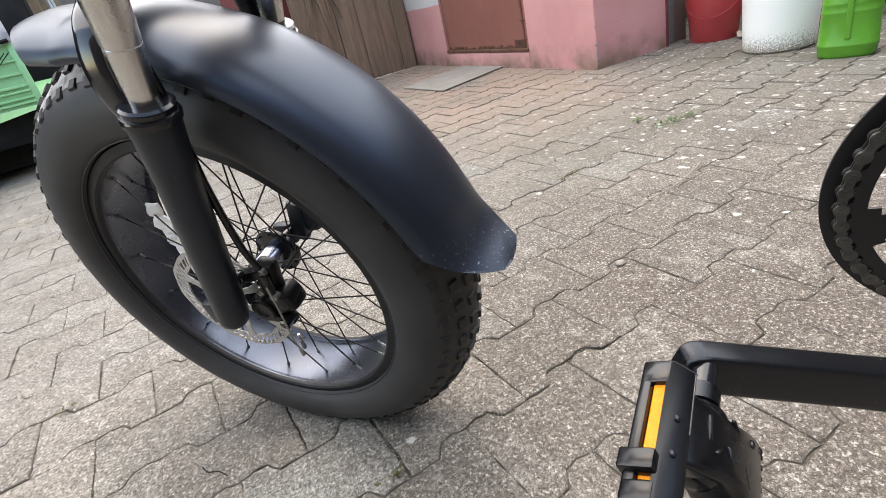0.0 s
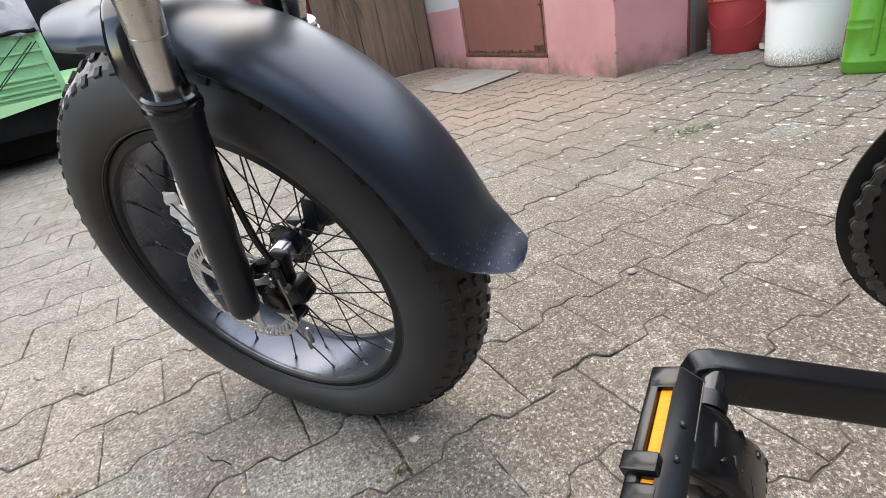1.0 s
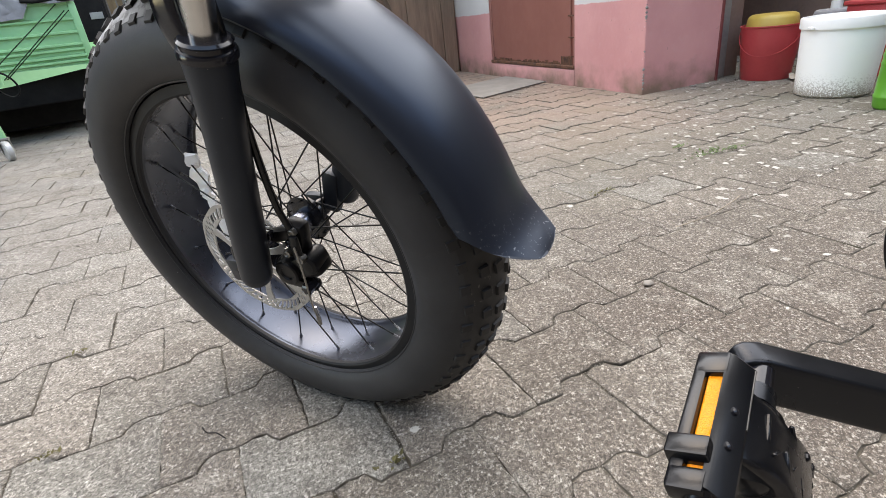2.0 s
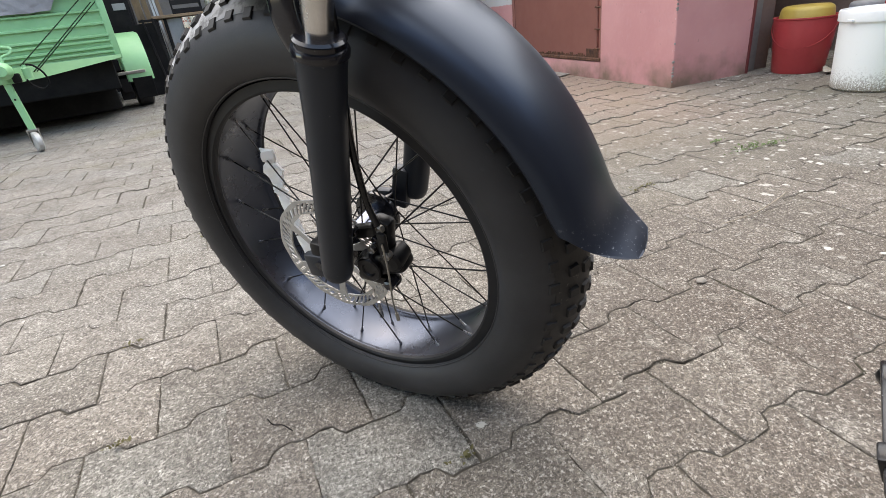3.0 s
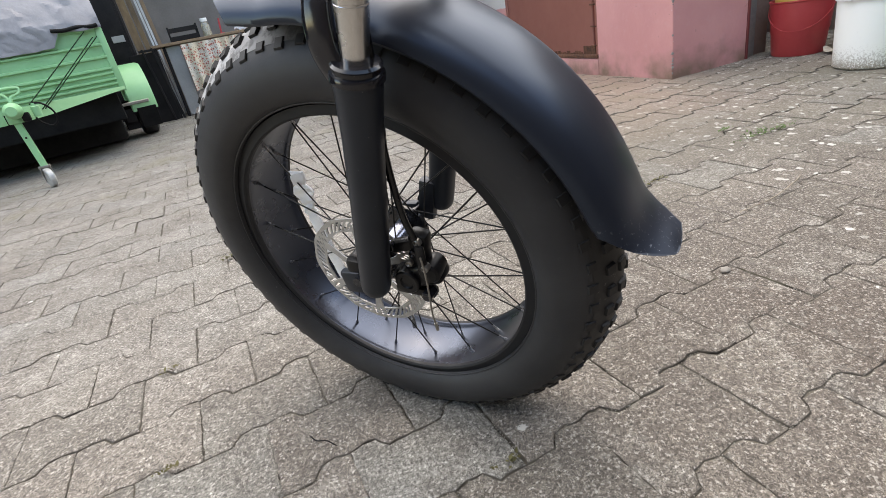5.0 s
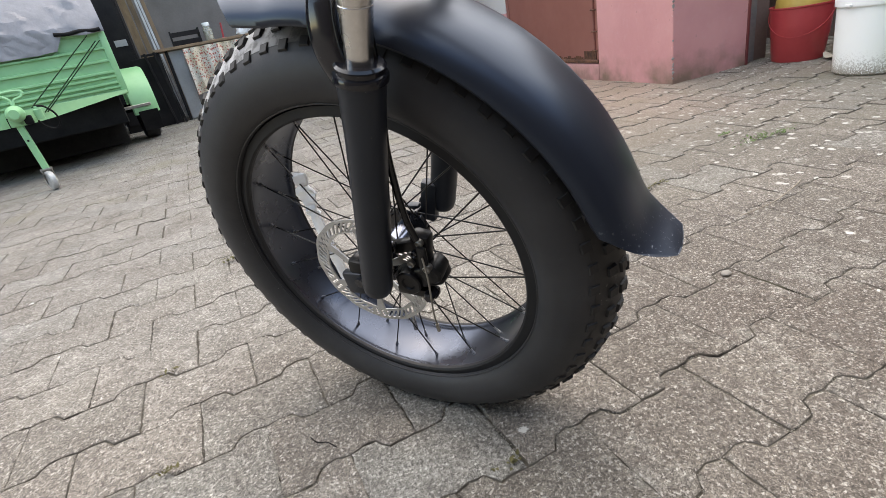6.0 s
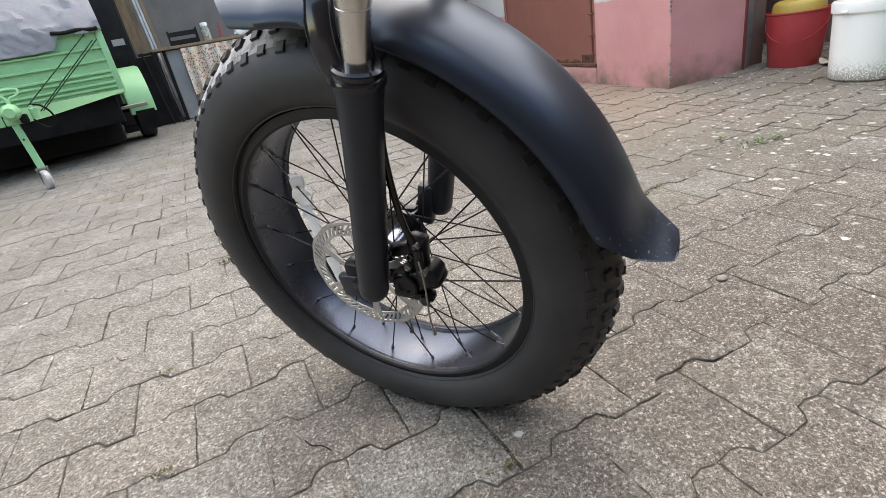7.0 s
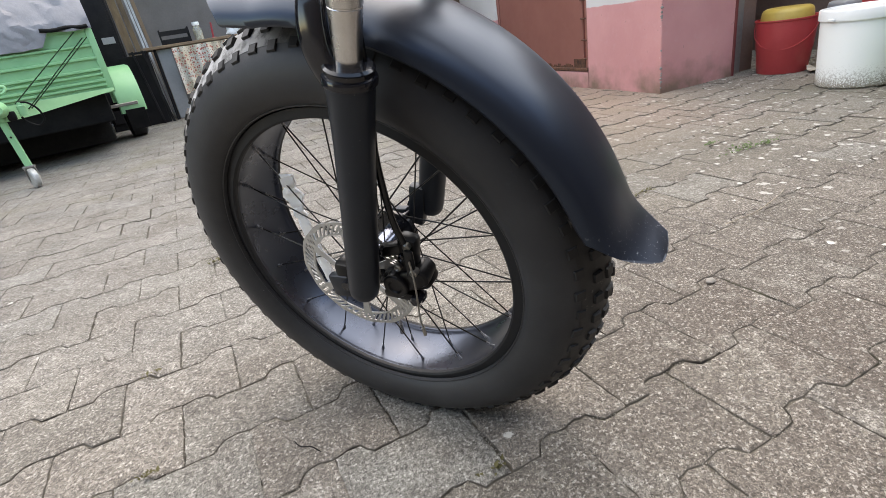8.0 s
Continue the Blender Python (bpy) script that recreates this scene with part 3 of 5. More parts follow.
# ---- the bicycle: x forward, y to its left side, z up its own plane, from the front hub ----
HUB_AT = Vector((-0.0662, 0.6088, 0.2676))
FORE, LEFT, UP = Vector((-0.8479, 0.5301, 0.0)), Vector((-0.5208, -0.8329, -0.1873)), Vector((-0.0993, -0.1588, 0.9823))
AXES = Matrix((FORE, LEFT, UP)).transposed().to_4x4()
LIFT = 0.272
bike = thing("electric_bicycle", Matrix.Translation(HUB_AT - LIFT * UP) @ AXES,
             "black fat-tyre electric bicycle leaning on its stand, on concrete pavers", "bicycle")
AT = Matrix.Translation((0, 0, LIFT))


def bp(name, bm, material, label="", smooth=35, parent=None):
    """A part of the bicycle, given in hub coordinates."""
    return part(name, bm, material, parent or bike, label, smooth, AT if parent is None else None)


def around(angle, r, y=0.0):
    return Vector((r * math.cos(angle), y, r * math.sin(angle)))


# tyre: round in section, pressed flat where it stands
SIDE = [(0.0445, 0.2035), (0.049, 0.2055), (0.0545, 0.211), (0.0590, 0.219), (0.0605, 0.228), (0.0600, 0.238), (0.0575, 0.2475), (0.0530, 0.2560), (0.0465, 0.2640), (0.036, 0.2730), (0.022, 0.2805), (0.007, 0.2840)]
profile = SIDE + [(-a, r) for a, r in SIDE[::-1]] + [(-0.040, 0.2085), (0.040, 0.2085)]
WHEEL = AT @ Matrix.Translation((0.003, -0.005, 0.004))
LOW_Z = (bike.matrix_world @ WHEEL).inverted()


def pressed(bm, least=0.0015):
    """Lifts what would lie below the ground onto it."""
    m = bike.matrix_world @ WHEEL
    for v in bm.verts:
        q = m @ v.co
        if q.z < least:
            q.z = least
            v.co = LOW_Z @ q
    return bm


tyre = bp("tyre", pressed(lathe(profile, 144, "Y", closed=True)), RUBBER, "wide black knobbly rubber tyre, dusty sidewall", 50)
tyre.matrix_local = WHEEL
# moulded lines on the sidewall
for y, r in ((0.0485, 0.2050), (-0.0485, 0.2050)):
    bp("bead_line", lathe([(y + 0.0010 * math.cos(a), r + 0.0012 * math.sin(a)) for a in [k * math.pi / 4 for k in range(8)]], 120, "Y", closed=True), RUBBER, "", 60, tyre)


def knob(long, wide, tall):
    """A tread block with sloped flanks: x round the wheel, y across, z outwards."""
    bm = bmesh.new()
    ring_loft(bm, [[(sx * long / 2 * k, sy * wide / 2 * k, z) for sx, sy in ((-1, -1), (1, -1), (1, 1), (-1, 1))] for k, z in ((1.15, -0.003), (1.0, tall * 0.6), (0.86, tall))])
    return bm


KNOBS = 62
TO_RIM = Matrix(((0, 0, 1, 0), (0, 1, 0, 0), (-1, 0, 0, 0), (0, 0, 0, 1)))
shoulders = [mesh_of("tread_knob", knob(0.0112, w, 0.0037), KNOB) for w in (0.0105, 0.0122)]
bp("tread_band", pressed(lathe([(y, r + 0.0007) for y, r in SIDE[8:] + [(-a, b) for a, b in SIDE[:7:-1]]], 144, "Y", cap=False), 0.001), TREAD_GROUND, "ground of the tread, sky sheen coloured in at the front", 50, tyre)
centre_bm = bmesh.new()
for i in range(KNOBS):
    for sign in (1, -1):
        # shoulder blocks, turned outwards over the edge of the tread, every second one reaching further down the side
        b = 2 * math.pi * (i + (0.5 if sign > 0 else 1.0)) / KNOBS
        y, r, swing = ((0.0445, 0.2632, 42), (0.0455, 0.2622, 44))[i % 2]
        m = Matrix.Rotation(-b, 4, "Y") @ Matrix.Translation((r, sign * y, 0)) @ TO_RIM @ Matrix.Rotation(radians(-sign * swing), 4, "X")
        if (bike.matrix_world @ WHEEL @ m).translation.z < 0.005:
            continue
        ob = new("tread_knob", shoulders[i % 2])
        ob.parent = tyre
        ob.matrix_local = m
    for y, r, tilt, shift, long, wide in ((0.0105, 0.2832, 14, 0.25, 0.0125, 0.0125), (-0.0105, 0.2832, -14, 0.75, 0.0125, 0.0125), (0.0295, 0.2768, 33, 0.0, 0.0115, 0.0115), (-0.0295, 0.2768, -33, 0.5, 0.0115, 0.0115)):
        b = 2 * math.pi * (i + shift) / KNOBS
        m = Matrix.Rotation(-b, 4, "Y") @ Matrix.Translation((r, y, 0)) @ TO_RIM @ Matrix.Rotation(radians(-tilt), 4, "X")
        ring_loft(centre_bm, [[m @ Vector((sx * long / 2 * k, sy * wide / 2 * k, z)) for sx, sy in ((-1, -1), (1, -1), (1, 1), (-1, 1))] for k, z in ((1.1, -0.003), (0.88, 0.0037))])
tagged(bp("tread_centre", pressed(centre_bm, 0.001), KNOB, "", None, tyre), kind="stuff")

# rim: a broad single-wall hoop
RIMP = [(0.0465, 0.2045), (0.0472, 0.1945), (0.0452, 0.1922), (0.0405, 0.1920), (0.0365, 0.1945), (0.0325, 0.1968), (0.0, 0.1985)]
RIMP += [(-a, r) for a, r in RIMP[-2::-1]] + [(-0.042, 0.2035), (-0.041, 0.2005), (0.041, 0.2005), (0.042, 0.2035)]
rim = bp("rim", lathe(RIMP, 144, "Y", closed=True), RIM, "wide black anodised rim", 40)
rim.data.materials.append(RIM_LIP)
for p in rim.data.polygons:
    if abs(p.center.y) > 0.0395:
        p.material_index = 1
RIM_AT = Vector((0.0055, -0.008, 0.0005))
rim.matrix_local = AT @ Matrix.Translation(RIM_AT)
part("valve", tubed([(0, 0, 0), (0, 0, -0.012), (0, 0, -0.03)], [0.0035, 0.003, 0.0022], 8), NIPPLE, rim, smooth=40, at=Matrix.Rotation(radians(-8), 4, "Y") @ Matrix.Translation((0, 0, -0.168)) @ Matrix.Rotation(math.pi, 4, "X"))

# hub, axle and spokes
hub = bp("hub", lathe([(-0.036, 0.012), (-0.036, 0.0165), (0.0, 0.0155), (0.027, 0.0165), (0.027, 0.012)], 40, "Y"), HUB, "polished metal hub shell")
for y0, y1 in ((-0.041, -0.034), (0.026, 0.0335)):
    part("hub_flange", lathe([(y0, 0.013), (y0, 0.030), (y0 + 0.001, 0.0322), (y1 - 0.001, 0.0322), (y1, 0.030), (y1, 0.017)], 40, "Y"), GLOSS_BLACK, hub, "black hub flange", 40)
part("disc_boss", lathe([(0.0335, 0.022), (0.056, 0.021), (0.056, 0.012)], 32, "Y"), GLOSS_BLACK, hub, "", 40)
bp("axle", tubed([(0, -0.098, 0.006), (0, 0.084, 0.006)], 0.006, 12), GLOSS_BLACK, "black axle")
bp("far_dropout", boxed((0.024, 0.016, 0.062), pose(-0.020, -0.076, 0.020, 0, -18, 0), 0.005, 2), FORK, "black dropout block", 40)
for y in (-0.096, 0.074):
    bp("axle_nut", lathe([(y - 0.005, 0.0075), (y + 0.005, 0.0075)], 6, "Y", m=Matrix.Translation((0.002, 0, 0.008))), GLOSS_BLACK, "", 30)
nip_data = mesh_of("nipple", lathe([(-0.010, 0.0013), (-0.002, 0.0017), (0.0, 0.0024), (0.003, 0.0024)], 8), NIPPLE, 40)
COUNT = 36
for i in range(COUNT):
    a = 2 * math.pi * (i + 0.5) / COUNT + 0.06
    near = i % 2 == 0
    y = 0.030 if near else -0.0375
    turn = radians(58) * (1 if (i // 2) % 2 else -1)
    foot = around(a + turn, 0.0285, y + (0.003 if (i // 2) % 2 else -0.003))
    # the head meets the rim's well along the same line from the hub
    lean = RIM_AT.x * math.cos(a) + RIM_AT.z * math.sin(a)
    reach = lean + math.sqrt(lean * lean + 0.1962 ** 2 - RIM_AT.x ** 2 - RIM_AT.z ** 2)
    head = around(a, reach, RIM_AT.y + (0.016 if near else -0.016))
    bp("spoke", tubed([foot + Vector((0, -0.004 if y > 0 else 0.004, 0)), foot, foot.lerp(head, 0.5), head], 0.00102, 6), SPOKE, "", 60)
    ob = new("nipple", nip_data)
    ob.parent = rim
    way = (head - foot).normalized()
    ob.matrix_local = Matrix.Translation(head - RIM_AT) @ way.to_track_quat("Z", "Y").to_matrix().to_4x4()

# white spoke reflector with a torn wrapper
bm = bmesh.new()
rows_n = 33
rings = []
ref_rng = random.Random(5)
for i in range(rows_n):
    t = i / (rows_n - 1)
    z = 0.112 - 0.185 * t
    torn = t < 0.34
    wide = (0.0125 + ref_rng.uniform(-0.005, 0.0035)) if torn else 0.0092
    if 0.31 < t < 0.36:
        wide *= 0.75
    lean = ref_rng.uniform(-0.006, 0.006) if torn else 0.0006 * math.sin(t * 40)
    x = 0.1008 + 0.005 * math.sin(t * math.pi) + lean * 0.5
    rings.append([(x - wide, 0.010, z), (x, 0.0125 + lean, z), (x + wide, 0.0095 - lean, z), (x + wide, 0.007 - lean, z), (x, 0.0065, z), (x - wide, 0.007, z)])
ring_loft(bm, rings)
bp("spoke_reflector", bm, WHITE_REFLECTOR, "white spoke reflector in torn wrapping", 30)

# brake disc: slanted slots, drilled dots and round holes, six times round
bm = bmesh.new()
N = 288
radii = (0.0596, 0.0618, 0.0638, 0.0657, 0.0676, 0.0695, 0.0714, 0.0733, 0.0768)
grid = []
for k, r in enumerate(radii):
    row = []
    for i in range(N):
        a = 2 * math.pi * i / N + 0.026 * k
        wave = 0.0006 * math.sin(12 * a) if k in (0, 8) else 0.0
        row.append(bm.verts.new(around(a, r + wave, 0.0)))
    grid.append(row)
for k in range(len(radii) - 1):
    for i in range(N):
        c = i % 48
        slot = k in (1, 2, 3, 4, 5, 6) and c in (0, 1, 2, 5, 6, 7, 10, 11, 12, 15, 16, 17)
        dots = (k in (1, 2, 5, 6) and c in (20, 21, 26, 27, 32, 33)) or (k in (3, 4) and c in (23, 24, 29, 30))
        rounds = k in (2, 3, 4, 5) and c in (36, 37, 38, 39, 42, 43, 44, 45)
        if not (slot or dots or rounds):
            j = (i + 1) % N
            bm.faces.new((grid[k][i], grid[k][j], grid[k + 1][j], grid[k + 1][i]))
geo = bmesh.ops.extrude_face_region(bm, geom=bm.faces[:])
bmesh.ops.translate(bm, vec=(0, 0.0018, 0), verts=[g for g in geo["geom"] if isinstance(g, bmesh.types.BMVert)])
bmesh.ops.translate(bm, vec=(0, 0.0585, 0.003), verts=bm.verts)
disc = bp("brake_disc", bm, DISC, "slotted steel brake disc", 30)
for i in range(6):
    a = 2 * math.pi * i / 6 + 0.35
    arm = bmesh.new()
    pts = [(0.019, 0.0), (0.032, 0.16), (0.046, 0.27), (0.0605, 0.3)]
    ring_loft(arm, [[around(a + da - w / r, r, y) + Vector((0, 0, 0.003)) if s == 0 else around(a + da + w / r, r, y) + Vector((0, 0, 0.003)) for s, y in ((0, 0.0585), (1, 0.0585), (1, 0.0603), (0, 0.0603))]
                     for (r, da), w in zip(pts, (0.005, 0.0042, 0.0042, 0.006))])
    part("disc_arm", arm, DISC, disc, smooth=30)
part("disc_carrier", lathe([(0.057, 0.021), (0.062, 0.021), (0.062, 0.012), (0.057, 0.012)], 36, "Y", closed=True, m=Matrix.Translation((0, 0, 0.003))), STEEL, disc, smooth=30)

# suspension fork: lower legs, collars, stanchions, arch
RAKE = Vector((-0.084, 0.0, 0.252)).normalized()
for y in (0.088, -0.088):
    foot = Vector((-0.027, y, -0.004))

    def along(s):
        return foot + RAKE * s

    lower = bp("fork_leg", tubed([along(s) for s in (0.005, 0.007, 0.011, 0.019, 0.045, 0.12, 0.2, 0.24, 0.256)],
                                 [0.009, 0.0135, 0.0160, 0.0172, 0.0176, 0.0180, 0.0185, 0.0200, 0.0212], 32), FORK, "matt black suspension fork leg", 50)
    part("collar", tubed([along(s) for s in (0.256, 0.2565, 0.261, 0.263, 0.2635, 0.2675, 0.269, 0.271, 0.2711)], [0.018, 0.0230, 0.0232, 0.0222, 0.0202, 0.0202, 0.0213, 0.0192, 0.0135], 36), GLOSS_BLACK, lower, "glossy black wiper collar", 30)
    bp("stanchion", tubed([along(s) for s in (0.268, 0.3135, 0.314, 0.315, 0.3155, 0.345, 0.41)], [0.0109, 0.0134, 0.0131, 0.0131, 0.0137, 0.0152, 0.0152], 40), CHROME, "bare metal fork stanchion", 12)
    part("foot_plate", boxed((0.030, 0.012, 0.032), pose(0.012, y * 0.84, 0.0, 0, 0, 0), 0.004, 2), FORK, lower, smooth=40)
half_arch = [(-0.100, 0.091, 0.232), (-0.091, 0.092, 0.262), (-0.092, 0.090, 0.285), (-0.095, 0.084, 0.303), (-0.090, 0.071, 0.316), (-0.078, 0.050, 0.323), (-0.064, 0.022, 0.327)]
arch_line = bent(half_arch + [(-0.060, 0.0, 0.328)] + [(x, -y, z) for x, y, z in half_arch[::-1]], 5)
bm = bmesh.new()
rings = []
for i, p in enumerate(arch_line):
    way = (arch_line[min(i + 1, len(arch_line) - 1)] - arch_line[max(i - 1, 0)]).normalized()
    fore = (Vector((1, 0, 0.33)) - way * way.dot(Vector((1, 0, 0.33)))).normalized()
    out = way.cross(fore)
    rings.append([p + (0.0085 + 0.0045 * min(1.0, max(0.0, (abs(p.y) - 0.06) / 0.03)) + 0.012 * min(1.0, max(0.0, (0.065 - abs(p.y)) / 0.045))) * (math.copysign(abs(math.cos(a)) ** 0.6, math.cos(a))) * fore + 0.0065 * math.copysign(abs(math.sin(a)) ** 0.6, math.sin(a)) * out for a in [2 * math.pi * k / 14 for k in range(14)]])
ring_loft(bm, rings)
bp("fork_arch", bm, GLOSS_BLACK, "glossy black fork brace", 50)

# fender: a long arched shell, straight over the front, flaring out at its low end
def fender_shell():
    steps, across = 84, 22
    rings = []
    for i in range(steps + 1):
        ring = []
        for inner in (0, 1):
            line = []
            for k in range(across + 1):
                s = math.sin((-1 + 2 * k / across) * math.pi / 2)
                # the nose and the tail are both rounded off in plan
                nose = 0.072 * (1 - 0.48 * abs(s) ** 2.5)
                run = -nose + (nose + 0.4653 * (1 - 0.03 * s * s - 0.098 * (1 - math.sqrt(1 - 0.98 * abs(s) ** 2.6)))) * i / steps
                deg = 90 + math.degrees(max(0.0, run) / 0.3097)
                flare = min(1.0, max(0.0, (deg - 163.1) / 12.1))
                lift = 0.0275 * flare ** 3.9 * (1 - 0.23 * s * s)
                half = 0.0602 - 0.004 * (max(0.0, -run) / 0.072) ** 4
                front = min(1.0, max(0.0, (0.13 - run) / 0.13))
                front = front * front * (3 - 2 * front)
                drop = 0.0268 * (1 - math.sqrt(max(0.0, 1 - abs(s) ** 2.5))) * (1 - 0.35 * flare) * (1 + 0.05 * front)
                y = half * s * (1 - 0.035 * inner) + 0.002
                r = 0.3097 + lift + 0.0085 * front - drop - 0.0028 * inner
                if run < 0:
                    line.append(Vector((-run, y, r - 0.17 * run - 0.005 * (run / 0.072) ** 8)))
                else:
                    line.append(around(radians(deg), r, y))
            ring += line if inner == 0 else line[::-1]
        rings.append(ring)
    bm = bmesh.new()
    ring_loft(bm, rings)
    return bm


fender = bp("fender", fender_shell(), FENDER, "satin black plastic fender, dirty at the flared tip", 45)

# cable-pulled disc caliper behind the leg
cal = bp("brake_caliper", boxed((0.058, 0.030, 0.030), pose(-0.079, 0.060, 0.013, 0, 14, 0), 0.008, 3), CALIPER, "black disc brake caliper", 40)
part("piston_barrel", lathe([(0.045, 0.0150), (0.070, 0.0162), (0.072, 0.0150), (0.079, 0.0150), (0.0805, 0.0135), (0.0805, 0.0085), (0.0785, 0.007), (0.0785, 0.001)], 32, "Y", m=Matrix.Translation((-0.068, 0, 0.010))), CALIPER, cal, smooth=40)
part("adjuster_knob", lathe([(0.050, 0.011), (0.066, 0.0128), (0.074, 0.0128), (0.077, 0.010), (0.078, 0.002)], 24, "Y", m=Matrix.Translation((-0.097, 0, 0.021))), CALIPER, cal, smooth=40)
part("mount_bracket", boxed((0.022, 0.018, 0.050), pose(-0.088, 0.062, 0.045, 0, -16, 0), 0.005, 2), CALIPER, cal, smooth=40)
part("mount_bracket", boxed((0.034, 0.014, 0.014), pose(-0.070, 0.064, 0.052, 0, 12, 0), 0.004, 2), CALIPER, cal, smooth=40)
part("mount_lug", boxed((0.024, 0.026, 0.030), pose(0.004, 0.064, 0.017, 0, -10, 0), 0.006, 2), CALIPER, cal, smooth=40)
part("lower_bridge", boxed((0.050, 0.014, 0.011), pose(-0.068, 0.066, -0.010, 0, -6, 0), 0.003, 2), CALIPER, cal, smooth=40)
part("lever_arm", boxed((0.011, 0.006, 0.034), pose(-0.0965, 0.077, 0.044, 0, -8, 0), 0.003, 2), CALIPER, cal, smooth=40)
for x, y, z, bright in ((-0.096, 0.0735, 0.062, True), (-0.086, 0.0735, 0.048, False), (-0.0765, 0.0735, 0.034, True), (-0.060, 0.0735, 0.054, False), (-0.099, 0.0795, 0.033, True)):
    part("bolt", lathe([(y - 0.006, 0.0044), (y + 0.002, 0.0044), (y + 0.003, 0.0033), (y + 0.001, 0.0022)], 12, "Y", m=Matrix.Translation((x, 0, z))), STEEL if bright else GLOSS_BLACK, cal, smooth=30)
part("cable_clamp", lathe([(0.066, 0.0070), (0.080, 0.0070), (0.0815, 0.0045)], 6, "Y", m=Matrix.Translation((-0.0875, 0, -0.0095))), GLOSS_BLACK, cal, smooth=30)
part("cable", tubed(bent([(-0.100, 0.082, 0.050), (-0.099, 0.083, 0.025), (-0.0955, 0.083, 0.003), (-0.089, 0.082, -0.030), (-0.0865, 0.080, -0.050)]), 0.0011, 6), STEEL, cal, "bare steel brake cable", 60)
part("cable_end", tubed([(-0.0865, 0.080, -0.049), (-0.0860, 0.080, -0.060)], 0.0021, 8), STEEL, cal, "crimped metal cable end", 40)
bp("brake_hose", tubed(bent([(-0.093, 0.072, 0.066), (-0.090, 0.073, 0.10), (-0.096, 0.072, 0.17), (-0.118, 0.076, 0.25), (-0.135, 0.085, 0.33), (-0.148, 0.09, 0.42)]), 0.0036, 10), PLASTIC, "black brake cable housing", 60)

# chain set on the far side
HOLE_PHASE = 0.297
RING = Vector((-0.708, -0.030, 0.050))
guard = bp("chain_guard", lathe([(-0.011, 0.1302), (-0.009, 0.1302), (-0.009, 0.106), (-0.011, 0.106)], 110, "Y", closed=True, m=Matrix.Translation(RING)), RING_BLACK, "black chain guard ring", 30)
# toothed ring with five large openings, one mesh in polar cells
TEETH, FINE = 48, 4
sprocket = bmesh.new()
cells = TEETH * FINE
radii = (0.034, 0.046, 0.054, 0.084, 0.094, 0.1025, 0.1115)
rows_s = []
for k, r in enumerate(radii):
    rows_s.append([sprocket.verts.new(RING + around(2 * math.pi * i / cells, r + (0.004 if k == 6 and i % FINE in (2, 3) else 0.0))) for i in range(cells)])
for k in range(len(radii) - 1):
    for i in range(cells):
        phase = (i / cells * 5 + HOLE_PHASE) % 1.0
        edge = {1: 0.30, 2: 0.22, 3: 0.19, 4: 0.22}.get(k, 9)
        if edge < phase < 1 - edge * 0.2:
            continue
        j = (i + 1) % cells
        sprocket.faces.new((rows_s[k][i], rows_s[k][j], rows_s[k + 1][j], rows_s[k + 1][i]))
geo = bmesh.ops.extrude_face_region(sprocket, geom=sprocket.faces[:])
bmesh.ops.translate(sprocket, vec=(0, 0.0025, 0), verts=[g for g in geo["geom"] if isinstance(g, bmesh.types.BMVert)])
part("sprocket", sprocket, RING_BLACK, guard, "black toothed chainring with open windows", 20)
part("bottom_bracket", lathe([(-0.02, 0.024), (0.085, 0.024)], 24, "Y", m=Matrix.Translation(RING)), GLOSS_BLACK, guard, smooth=30)


def link_plate(gap, lobe):
    """One pair of chain side plates: two round lobes, a narrow waist and the pin heads."""
    bm = bmesh.new()
    half = 0.0076
    for side in (1, -1):
        y0, y1 = side * gap, side * (gap + 0.0011)
        for x in (-half, half):
            tube(bm, [(x, y0, 0), (x, y1, 0), (x, y1 + side * 0.0002, 0)], [lobe, lobe, lobe * 0.86], 16)
            tube(bm, [(x, y1, 0), (x, y1 + side * 0.0007, 0)], 0.0023, 10)
        box(bm, (2 * half, 0.0010, lobe * 1.15), Matrix.Translation((0, (y0 + y1) / 2, 0)))
    for x in (-half, half):
        tube(bm, [(x, -gap, 0), (x, gap, 0)], 0.0042, 12)
    return bm


links = [mesh_of("chain_link", link_plate(g, t), CHAIN, 40) for g, t in ((0.0011, 0.0050), (0.0022, 0.0053))]
chain = bp("chain", lathe([(-0.001, 0.1152), (0.001, 0.1152), (0.001, 0.1158), (-0.001, 0.1158)], 72, "Y", closed=True, m=Matrix.Translation(RING)), CHAIN, "oily steel chain", 30)
for k in range(TEETH):
    ob = new("chain_link", links[k % 2])
    ob.parent = chain
    a = 2 * math.pi * k / TEETH
    ob.matrix_local = Matrix.Translation(RING + around(a, 0.1178)) @ Matrix.Rotation(math.pi / 2 - a, 4, "Y")

